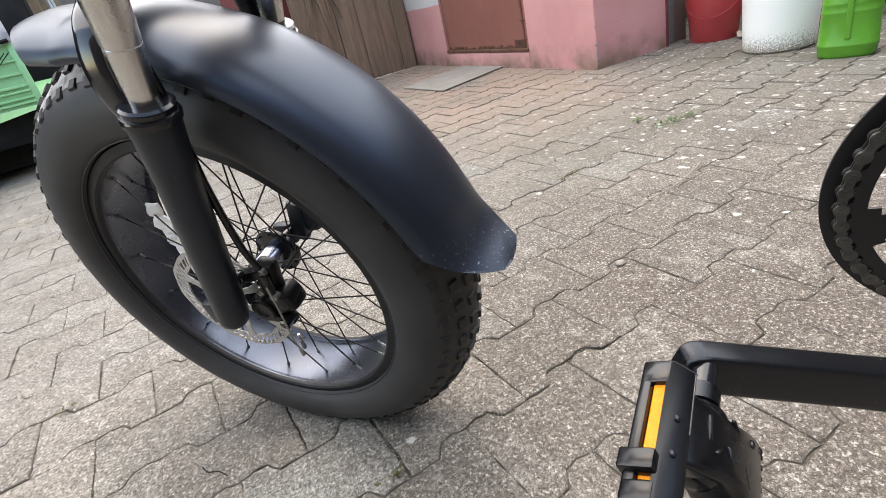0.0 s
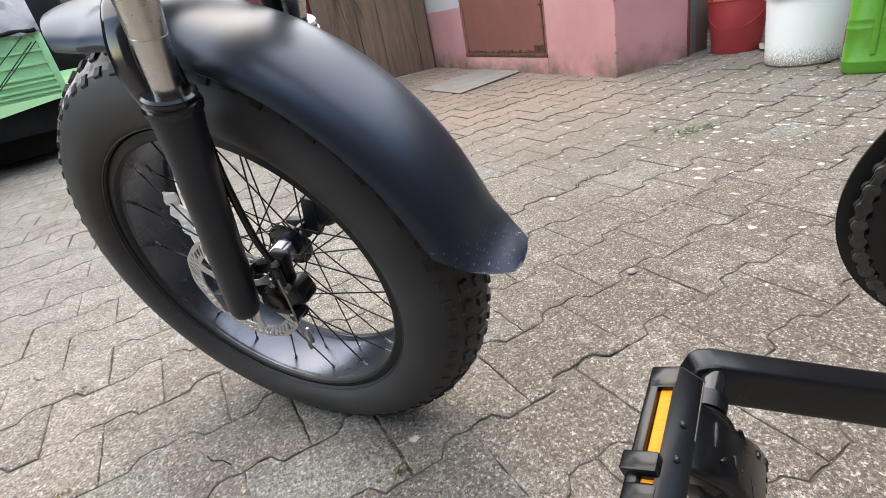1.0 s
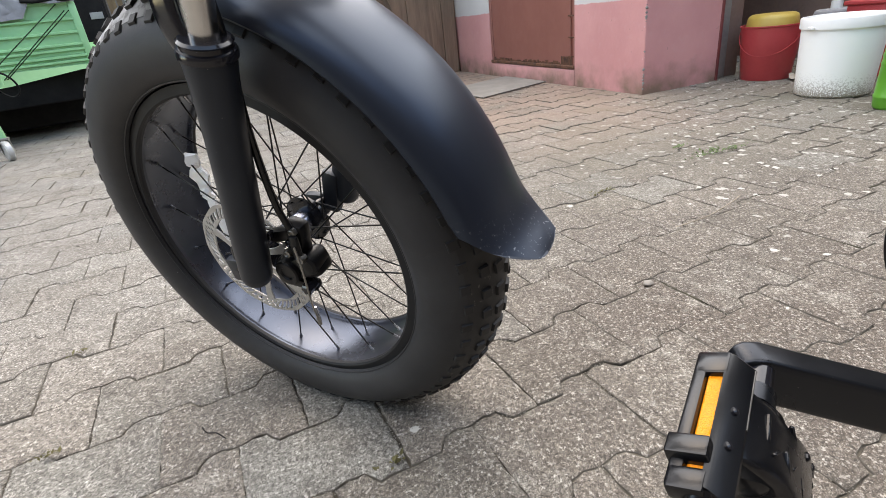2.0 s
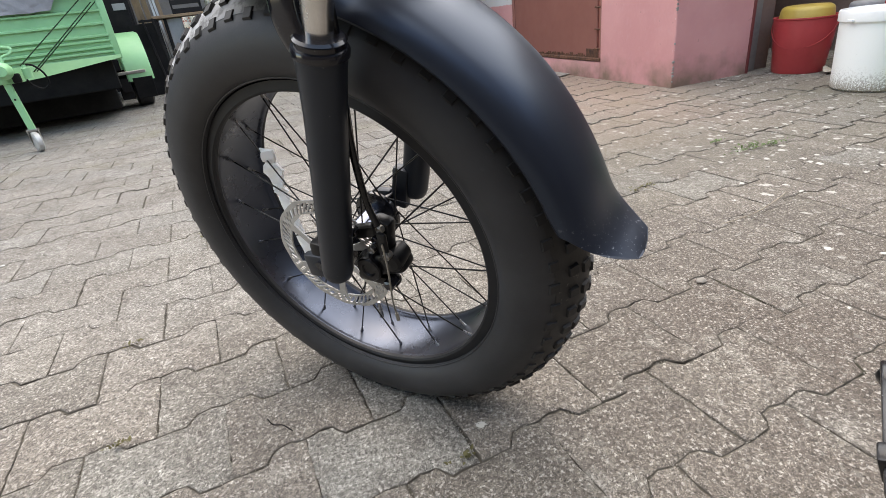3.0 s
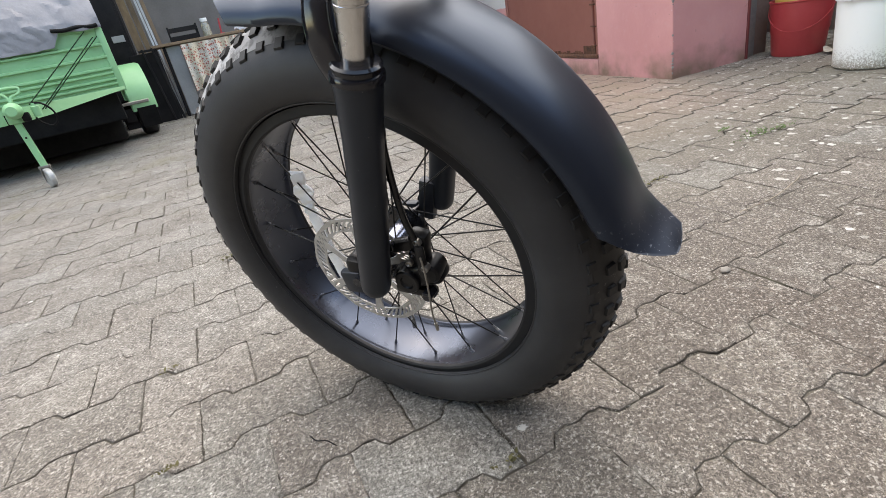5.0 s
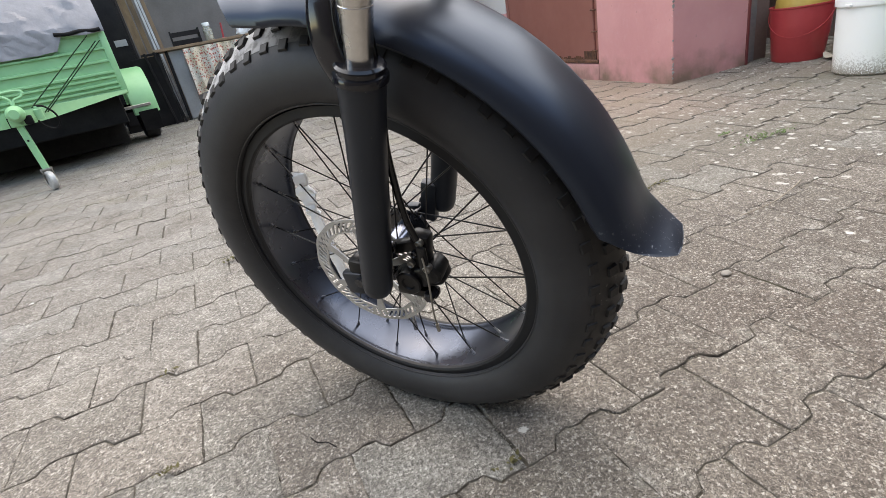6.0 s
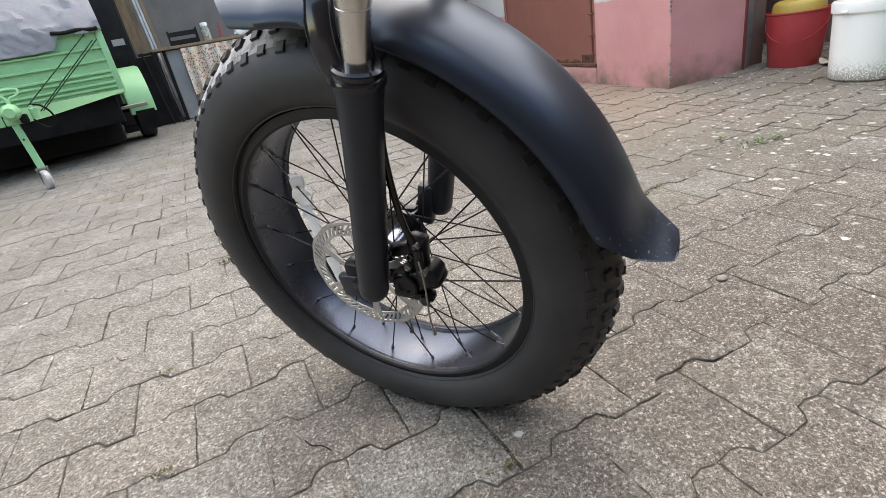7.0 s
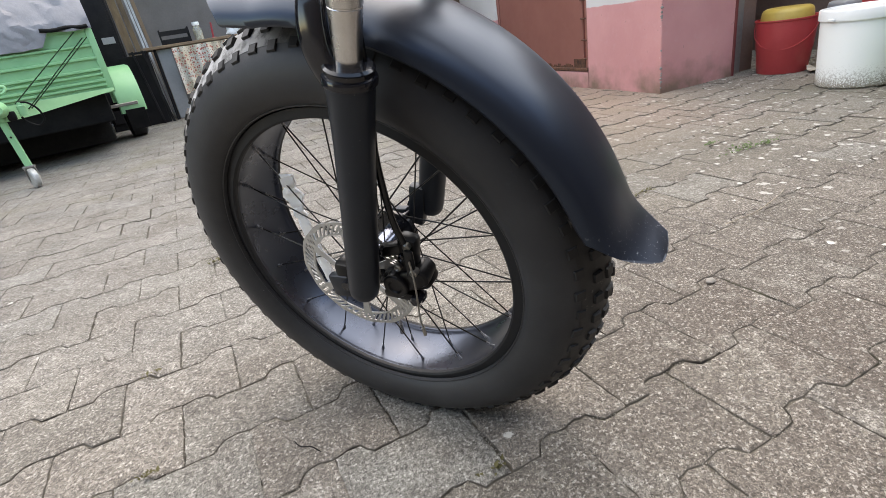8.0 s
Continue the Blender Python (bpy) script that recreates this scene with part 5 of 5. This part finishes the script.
part("clamp_bar", boxed((0.018, 0.012, 0.16), pose(0, 0, 0.08, 0, 6, 0), 0.003), RED_PLASTIC, tool)
part("clamp_foot", boxed((0.05, 0.04, 0.012), Matrix.Translation((0, 0, 0.006)), 0.003), RED_PLASTIC, tool)
blue = thing("blue_crate", SHED @ Matrix.Translation((0.42, 0.26, 0.0)), "dark blue plastic box under the bench", "box")
part("box_shell", boxed((0.34, 0.3, 0.36), Matrix.Translation((0, 0, 0.18)), 0.02, 2), BLUE, blue, smooth=40)
part("box_rim", boxed((0.36, 0.32, 0.025), Matrix.Translation((0, 0, 0.365)), 0.006, 2), BLUE, blue)

for k, (x, y, lean, w, mat, h) in enumerate(((-0.20, 0.10, 7.5, 0.075, WOOD_PALE, 1.7), (-0.12, 0.16, 8.5, 0.05, WOOD_PALE, 1.75), (-0.055, 0.2, 9.5, 0.022, PALE_METAL, 1.8), (-0.02, 0.22, 10.5, 0.022, PALE_METAL, 1.8), (0.02, 0.24, 11, 0.035, WOOD_TABLE, 1.8))):
    board = part("leaning_board" if w > 0.03 else "leaning_pipe", boxed((w, 0.02, h), pose(0, 0, h / 2), 0.002), mat)
    board.matrix_world = SHED @ Matrix.Translation((x, y + 0.3, 0.0)) @ pose(0, 0, 0, -14, -lean * 0.25, 0)
    tagged(board, "long timber board leaning in the shed" if w > 0.03 else "grey metal pipe leaning in the shed", "board" if w > 0.03 else "pipe", "leaning lengths")
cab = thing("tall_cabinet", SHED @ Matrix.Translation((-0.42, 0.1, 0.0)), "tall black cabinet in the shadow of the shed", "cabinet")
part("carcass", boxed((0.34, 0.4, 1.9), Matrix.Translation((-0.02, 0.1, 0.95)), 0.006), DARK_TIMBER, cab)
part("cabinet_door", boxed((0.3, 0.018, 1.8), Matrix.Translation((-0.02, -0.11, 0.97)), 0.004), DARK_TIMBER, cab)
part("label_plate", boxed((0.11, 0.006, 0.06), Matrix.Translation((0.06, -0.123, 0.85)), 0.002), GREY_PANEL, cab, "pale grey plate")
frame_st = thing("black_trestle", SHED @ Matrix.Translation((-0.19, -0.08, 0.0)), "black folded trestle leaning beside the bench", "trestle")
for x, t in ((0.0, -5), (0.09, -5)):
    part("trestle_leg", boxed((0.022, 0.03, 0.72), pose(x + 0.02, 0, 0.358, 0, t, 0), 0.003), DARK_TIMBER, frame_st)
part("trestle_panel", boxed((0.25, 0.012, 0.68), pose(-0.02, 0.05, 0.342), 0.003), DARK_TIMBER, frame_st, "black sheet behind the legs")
part("trestle_bar", boxed((0.16, 0.024, 0.022), pose(0.035, 0.0, 0.70), 0.003), DARK_TIMBER, frame_st)

# ---- buckets and can by the store ----
red = thing("red_bucket", Matrix.Translation((1.985, 2.675, 0.0)), "red plastic bucket holding a nested yellow bucket", "bucket")
part("bucket_shell", lathe([(0.0, 0.105), (0.0, 0.112), (0.004, 0.115), (0.105, 0.123), (0.11, 0.126), (0.2, 0.133), (0.252, 0.1375), (0.256, 0.142), (0.262, 0.142), (0.262, 0.134), (0.255, 0.132), (0.01, 0.108), (0.01, 0.0)], 56, cap=False), RED_PLASTIC, red, smooth=40)
handle = [(-0.139 * math.cos(a), -0.139 * math.sin(a) * 0.9, 0.235 - 0.115 * math.sin(a)) for a in [math.pi * k / 20 for k in range(21)]]
part("wire_handle", tubed(handle, 0.0026, 6), RED_PLASTIC, red, "thin wire handle", 60, pose(0, 0, 0, 0, 0, -48))
yel = thing("yellow_bucket", Matrix.Translation((1.989, 2.68, 0.115)), "yellow plastic bucket upside down inside the red one", "bucket")
part("bucket_shell", lathe([(0.0, 0.100), (0.004, 0.112), (0.06, 0.119), (0.14, 0.117), (0.175, 0.113), (0.188, 0.107), (0.195, 0.094), (0.196, 0.05), (0.192, 0.0)], 48, cap=False), YELLOW_PLASTIC, yel, smooth=40)
whi = thing("white_tub", Matrix.Translation((1.912, 2.13, 0.0)), "white plastic tub with lid, spattered with dirt at its foot", "bucket")
part("tub_shell", lathe([(0.0, 0.10), (0.0, 0.128), (0.008, 0.137), (0.25, 0.1465), (0.27, 0.147), (0.272, 0.0)], 64), WHITE_PLASTIC, whi, smooth=40)
part("tub_lid", lathe([(0.268, 0.1475), (0.268, 0.1545), (0.304, 0.1555), (0.309, 0.152), (0.31, 0.146), (0.304, 0.142), (0.304, 0.0)], 64), WHITE_LID, whi, "white snap-on lid", 40)
part("lid_tab", boxed((0.012, 0.03, 0.012), pose(-0.158, -0.02, 0.274), 0.003), WHITE_LID, whi)
can = thing("green_can", Matrix.Translation((1.893, 1.768, 0.0)) @ pose(0, 0, 0, 0, 0, -47), "bright green plastic watering can body with moulded bands", "can")
body_rings = []
for z, k in ((0.0, 0.93), (0.004, 0.97), (0.012, 1.0), (0.038, 1.02), (0.041, 1.035), (0.047, 1.035), (0.05, 1.01), (0.15, 0.99), (0.155, 1.005), (0.16, 1.005), (0.164, 0.985), (0.18, 0.985), (0.184, 1.0), (0.189, 1.0), (0.193, 0.98), (0.27, 0.96), (0.29, 0.9), (0.3, 0.7)):
    body_rings.append([(0.090 * k * math.copysign(abs(math.cos(a)) ** 0.62, math.cos(a)), 0.080 * k * math.copysign(abs(math.sin(a)) ** 0.62, math.sin(a)), z) for a in [2 * math.pi * i / 56 for i in range(56)]])
bm = bmesh.new()
ring_loft(bm, body_rings)
part("can_body", bm, GREEN_PLASTIC, can, smooth=40)
part("can_groove", boxed((0.020, 0.014, 0.2), Matrix.Translation((0.0, -0.078, 0.165)), 0.006, 2), GREEN_PLASTIC, can, "moulded grip ridge")
part("can_neck", lathe([(0.29, 0.03), (0.33, 0.028), (0.333, 0.033), (0.345, 0.033)], 24, m=Matrix.Translation((0.04, 0, 0))), GREEN_PLASTIC, can, smooth=40)
back = thing("clear_canister", Matrix.Translation((2.30, 2.66, 0.0)), "pale plastic canister in the dark store", "canister")
part("canister_body", boxed((0.16, 0.12, 0.30), Matrix.Translation((0, 0, 0.15)), 0.02, 3), GREY_PANEL, back, smooth=40)
part("canister_cap", lathe([(0.30, 0.025), (0.335, 0.025)], 20), WHITE_LID, back, smooth=40)
crt = thing("red_crate", Matrix.Translation((2.42, 2.42, 0.0)) @ pose(0, 0, 0, 0, 0, 17), "red plastic crate standing in the store", "crate")
part("crate_body", boxed((0.3, 0.3, 0.33), Matrix.Translation((0, 0, 0.165)), 0.012, 2), RED_PLASTIC, crt, smooth=40)
part("crate_rim", boxed((0.32, 0.32, 0.02), Matrix.Translation((0, 0, 0.325)), 0.006, 2), RED_PLASTIC, crt)

# ---- on the ground ----
mat_pts = [(0.356, 3.672), (0.554, 3.158), (1.056, 3.521), (0.86, 4.04)]
door_mat = part("door_mat", flat(mat_pts, 0.005, Matrix.Translation((0, 0, 0.004))), MAT_GREY)
tagged(door_mat, "flat worn grey rubber mat before the brown door", "mat")


def scrap(name, at, size, seed, material, label, category):
    """A curled dry leaf or shred."""
    r = random.Random(seed)
    bm = bmesh.new()
    rows_s = []
    for i in range(9):
        t = i / 8
        w = size * 0.22 * math.sin(math.pi * (0.08 + 0.88 * t)) + 0.001
        zc = 0.004 + size * 0.22 * (4 * (t - 0.5) ** 2) * r.uniform(0.6, 1.0)
        rows_s.append([(size * (t - 0.5), -w, zc + size * 0.06), (size * (t - 0.5), 0, zc), (size * (t - 0.5), w, zc + size * 0.05), (size * (t - 0.5), w * 0.9, zc + size * 0.05 + 0.001), (size * (t - 0.5), 0, zc + 0.0012), (size * (t - 0.5), -w * 0.9, zc + size * 0.06 + 0.001)])
    ring_loft(bm, rows_s)
    ob = part(name, bm, material, smooth=60)
    ob.matrix_world = Matrix.Translation(at) @ pose(0, 0, 0, 0, 0, r.uniform(0, 360))
    return tagged(ob, label, category)


scrap("dry_leaf", (2.03, 2.50, 0.0), 0.12, 3, DRY, "curled dry pale leaf beside the buckets", "leaf")
scrap("dry_leaf", (2.10, 2.46, 0.0), 0.07, 4, DRY, "small curled dry leaf beside the buckets", "leaf")
straw = part("dry_stalk", tubed(bent([(0.66, 1.02, 0.004), (0.75, 1.05, 0.006), (0.85, 1.115, 0.006), (0.89, 1.15, 0.004)]), 0.0011, 6), TWIG, smooth=60)
tagged(straw, "pale dry stalk lying on the pavers", "twig")
shred = part("dark_twig", tubed(bent([(-0.25, 0.585, 0.0035), (-0.238, 0.572, 0.004), (-0.222, 0.566, 0.006), (-0.207, 0.556, 0.003)]), [0.0006] + [0.0009] * 17 + [0.0005], 6), DARK_TIMBER, smooth=60)
tagged(shred, "thin dark twig on the pavers", "twig")


def weed(at, spread, count, seed, material, label, name="weed"):
    """Small leaves crowding out of a joint."""
    r = random.Random(seed)
    bm = bmesh.new()
    for _ in range(count):
        x, y = r.gauss(0, spread), r.gauss(0, spread * 0.3)
        size, turn, rise = r.uniform(0.004, 0.009), r.uniform(0, 6.28), r.uniform(0.1, 0.9)
        m = Matrix.Translation((x, y, r.uniform(0.001, 0.01))) @ Matrix.Rotation(turn, 4, "Z") @ Matrix.Rotation(-rise, 4, "Y")
        pts = [m @ Vector(q) for q in ((0, 0, 0), (size * 0.5, -size * 0.4, 0.001), (size * 1.3, 0, 0), (size * 0.5, size * 0.4, 0.001))]
        bm.faces.new([bm.verts.new(q) for q in pts])
    ob = part(name, bm, material)
    ob.matrix_world = Matrix.Translation(at) @ pose(0, 0, 0, 0, 0, 22)
    return tagged(ob, label, name, kind="stuff")


weed((1.02, 1.52, 0.0), 0.035, 90, 1, LEAF, "small green weeds in a paver joint")
weed((1.10, 1.53, 0.0), 0.03, 80, 2, LEAF, "small green weeds in a paver joint")
weed((0.98, 1.62, 0.0), 0.02, 30, 3, LEAF, "small green weeds in a paver joint")
weed((0.60, 1.30, 0.0), 0.02, 30, 8, MOSS, "brownish moss in a paver joint", "moss")
weed((-0.46, 0.572, 0.0), 0.010, 16, 4, MOSS, "brownish moss in a paver joint", "moss")
weed((-0.57, 0.83, 0.0), 0.010, 14, 5, MOSS, "brownish moss in a paver joint", "moss")
weed((-0.61, 1.36, 0.0), 0.014, 40, 6, MOSS, "brownish moss in a paver joint", "moss")
weed((0.03, 0.475, 0.0), 0.012, 14, 9, MOSS, "brownish moss in a paver joint", "moss")

chip = bmesh.new()
bmesh.ops.create_icosphere(chip, subdivisions=2, radius=1.0)
for v in chip.verts:
    d = 1 + 0.25 * noise.noise(v.co * 1.7)
    v.co = Vector((v.co.x * 0.011 * d, v.co.y * 0.008 * d, max(-0.6, v.co.z) * 0.0045 * d + 0.0022))
chip_ob = part("pebble", chip, MAT_GREY, smooth=40)
chip_ob.matrix_world = Matrix.Translation((0.498, 0.804, 0.0)) @ pose(0, 0, 0, 0, 0, 30)
tagged(chip_ob, "small flat grey stone lying on the pavers", "pebble")

# ---- paved ground: interlocking pavers with a wavy long edge, laid in half bond ----
PITCH, ROW_W, TURN_P = 0.19, 0.1395, radians(22.075)
ORIGIN = Vector((-0.2336, 0.6533, 0.0))
ALONG, ACROSS = Vector((math.cos(TURN_P), math.sin(TURN_P), 0)), Vector((math.sin(TURN_P), -math.cos(TURN_P), 0))
ground = part("ground", flat([(-60, -60), (60, -60), (60, 60), (-60, 60)], -0.5, Matrix.Translation((0, 0, -0.0040))), JOINT)
tagged(ground, "earth-filled joints under concrete pavers", "ground", kind="structure")
pavement = thing("pavement", Matrix.Identity(4), "worn grey aggregate interlocking pavers with dark joints", "pavement", kind="structure")
EDGE = ((0.0, 0.0), (0.215, 0.0), (0.29, -0.15), (0.39, -0.165), (0.5, -0.13), (0.61, -0.165), (0.71, -0.15), (0.785, 0.0), (1.0, 0.0))


def paver_outline():
    low = [(p - 0.5, v) for p, v in EDGE]
    high = [(p - 0.5, v) for p, v in ((0.0, -0.13), (0.11, -0.165), (0.21, -0.15), (0.285, 0.0), (0.715, 0.0), (0.79, -0.15), (0.89, -0.165), (1.0, -0.13))]
    pts = [(x * PITCH, v * ROW_W) for x, v in low] + [(x * PITCH, (v - 1.0) * ROW_W) for x, v in high[::-1]]
    return [Vector((x, -(y + ROW_W / 2))) for x, y in pts]


def shrink(pts, by):
    out, count = [], len(pts)
    for i, p in enumerate(pts):
        a, b = pts[i - 1], pts[(i + 1) % count]
        e1, e2 = (p - a).normalized(), (b - p).normalized()
        n1, n2 = Vector((-e1.y, e1.x)), Vector((-e2.y, e2.x))
        m = n1 + n2
        q = m * (by / max(0.6, m.length_squared / 2))
        out.append(p + Vector((q.x * 0.85, q.y * 1.15)))
    return out


OUTLINE = paver_outline()
area = sum(p.x * q.y - q.x * p.y for p, q in zip(OUTLINE, OUTLINE[1:] + OUTLINE[:1]))
SIGN = 1 if area > 0 else -1


def paver_rings(r, chip, outline=OUTLINE, gap=0.0):
    """Rings of one paver: foot, arris, top, with a slightly ragged edge."""
    wob = [Vector((r.uniform(-1, 1), r.uniform(-1, 1))) * chip for _ in outline]
    rings = []
    for inset, z in ((0.0006, -0.012), (0.0007, -0.0034), (0.0016, -0.0012), (0.0046, 0.0)):
        rings.append([(p.x + w.x, p.y + w.y, z) for p, w in zip(shrink(outline, SIGN * (inset + gap)), wob)])
    return rings


def paver_data(seed):
    r = random.Random(seed)
    bm = bmesh.new()
    rough_edge = []
    for i, p in enumerate(OUTLINE):
        q = OUTLINE[(i + 1) % len(OUTLINE)]
        cuts = max(1, round((q - p).length / 0.012))
        rough_edge += [p.lerp(q, k / cuts) for k in range(cuts)]
    rows_p = [[bm.verts.new(p) for p in ring] for ring in paver_rings(r, 0.0015, rough_edge)]
    for a, b in zip(rows_p, rows_p[1:]):
        for i in range(len(a)):
            j = (i + 1) % len(a)
            bm.faces.new((a[i], a[j], b[j], b[i]))
    bm.faces.new(rows_p[-1])
    data = mesh_of("paver", bm, PAVER)
    data.materials.append(ARRIS)
    for p in data.polygons:
        if p.center.z < -0.0012:
            p.material_index = 1
    return data


pool = [paver_data(s) for s in range(20)]
near_cells, far_cells = [], []
for row in range(-66, 36):
    for col in range(-48, 48):
        c = ORIGIN + ALONG * PITCH * (col + 0.5 + 0.5 * (row % 2)) + ACROSS * ROW_W * (row - 0.5)
        if not (-5.4 < c.x < 3.25 and -1.5 < c.y < 7.6):
            continue
        # behind the walls nothing is laid
        d = c - CORNER
        if d.dot(U) > 0.15 and d.dot(V) > 0.15 and d.dot(U) < 0.5:
            continue
        (near_cells if (abs(c.x) < 1.25 and 0.28 < c.y < 2.1 and (c - Vector((0.1, 0.7, 0))).length < 1.36) else far_cells).append(c)
near_cells.sort(key=lambda c: (c - Vector((0.1, 0.75, 0))).length)
far_cells += near_cells[300:]
rp = random.Random(11)
TURN_M = Matrix(((ALONG.x, ACROSS.x * -1, 0), (ALONG.y, ACROSS.y * -1, 0), (0, 0, 1))).to_4x4()


def seat(c):
    """A paver's own small height, tilt and twist."""
    return (Matrix.Translation((c.x + rp.uniform(-0.0008, 0.0008), c.y + rp.uniform(-0.0008, 0.0008), rp.uniform(-0.0014, 0.0008)))
            @ TURN_M @ pose(0, 0, 0, rp.uniform(-0.4, 0.4), rp.uniform(-0.35, 0.35), rp.uniform(-0.3, 0.3)))


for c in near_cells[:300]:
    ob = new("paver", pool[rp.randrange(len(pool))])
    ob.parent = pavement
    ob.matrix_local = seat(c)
verts, faces, kinds = [], [], []
for c in far_cells:
    m = seat(c)
    rings = paver_rings(rp, 0.0026, OUTLINE, 0.0020 if c.y > 1.2 and c.x > -0.2 else 0.0)
    base, count = len(verts), len(OUTLINE)
    for ring in rings:
        verts += [tuple(m @ Vector(p)) for p in ring]
    for k in range(3):
        for i in range(count):
            j = (i + 1) % count
            faces.append((base + k * count + i, base + k * count + j, base + (k + 1) * count + j, base + (k + 1) * count + i))
    faces.append(tuple(base + 3 * count + i for i in range(count)))
    kinds += [1] * (2 * count) + [0] * (count + 1)
data = bpy.data.meshes.new("pavers")
data.from_pydata(verts, [], faces)
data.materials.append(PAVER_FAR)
data.materials.append(ARRIS)
data.polygons.foreach_set("material_index", kinds)
rest = new("pavers", data)
rest.parent = pavement
tagged(rest, "grey aggregate pavers further off", kind="stuff")

# crumbs of stone and earth lying in the joints, thick in some places and washed out in others
rc = random.Random(23)
verts, faces = [], []
for c in near_cells[:300]:
    m = Matrix.Translation(c) @ TURN_M
    for p, q in zip(OUTLINE, OUTLINE[1:] + OUTLINE[:1]):
        for _ in range(round((q - p).length / 0.0035)):
            at = m @ (p.lerp(q, rc.random())).to_3d()
            if noise.noise(Vector((at.x, at.y, 0.0)) * 14.0) + rc.uniform(-0.25, 0.25) < 0.05:
                continue
            s = rc.uniform(0.0006, 0.0015)
            at += Vector((rc.gauss(0, 0.0011), rc.gauss(0, 0.0011), -0.0034 + rc.uniform(0.0, 0.002)))
            spin = pose(0, 0, 0, rc.uniform(0, 90), rc.uniform(0, 90), rc.uniform(0, 360)).to_3x3()
            base = len(verts)
            for d in ((1, 0, 0), (-1, 0, 0), (0, 1, 0), (0, -1, 0), (0, 0, 1), (0, 0, -1)):
                verts.append(tuple(at + spin @ Vector(d) * s * rc.uniform(0.7, 1.2)))
            faces += [(base + a, base + b, base + e) for a, b, e in ((0, 2, 4), (2, 1, 4), (1, 3, 4), (3, 0, 4), (2, 0, 5), (1, 2, 5), (3, 1, 5), (0, 3, 5))]
data = bpy.data.meshes.new("joint_grit")
data.from_pydata(verts, [], faces)
data.materials.append(GRIT)
grit = new("joint_grit", data)
tagged(grit, "crumbs of stone and earth in the paver joints", "grit", kind="stuff")
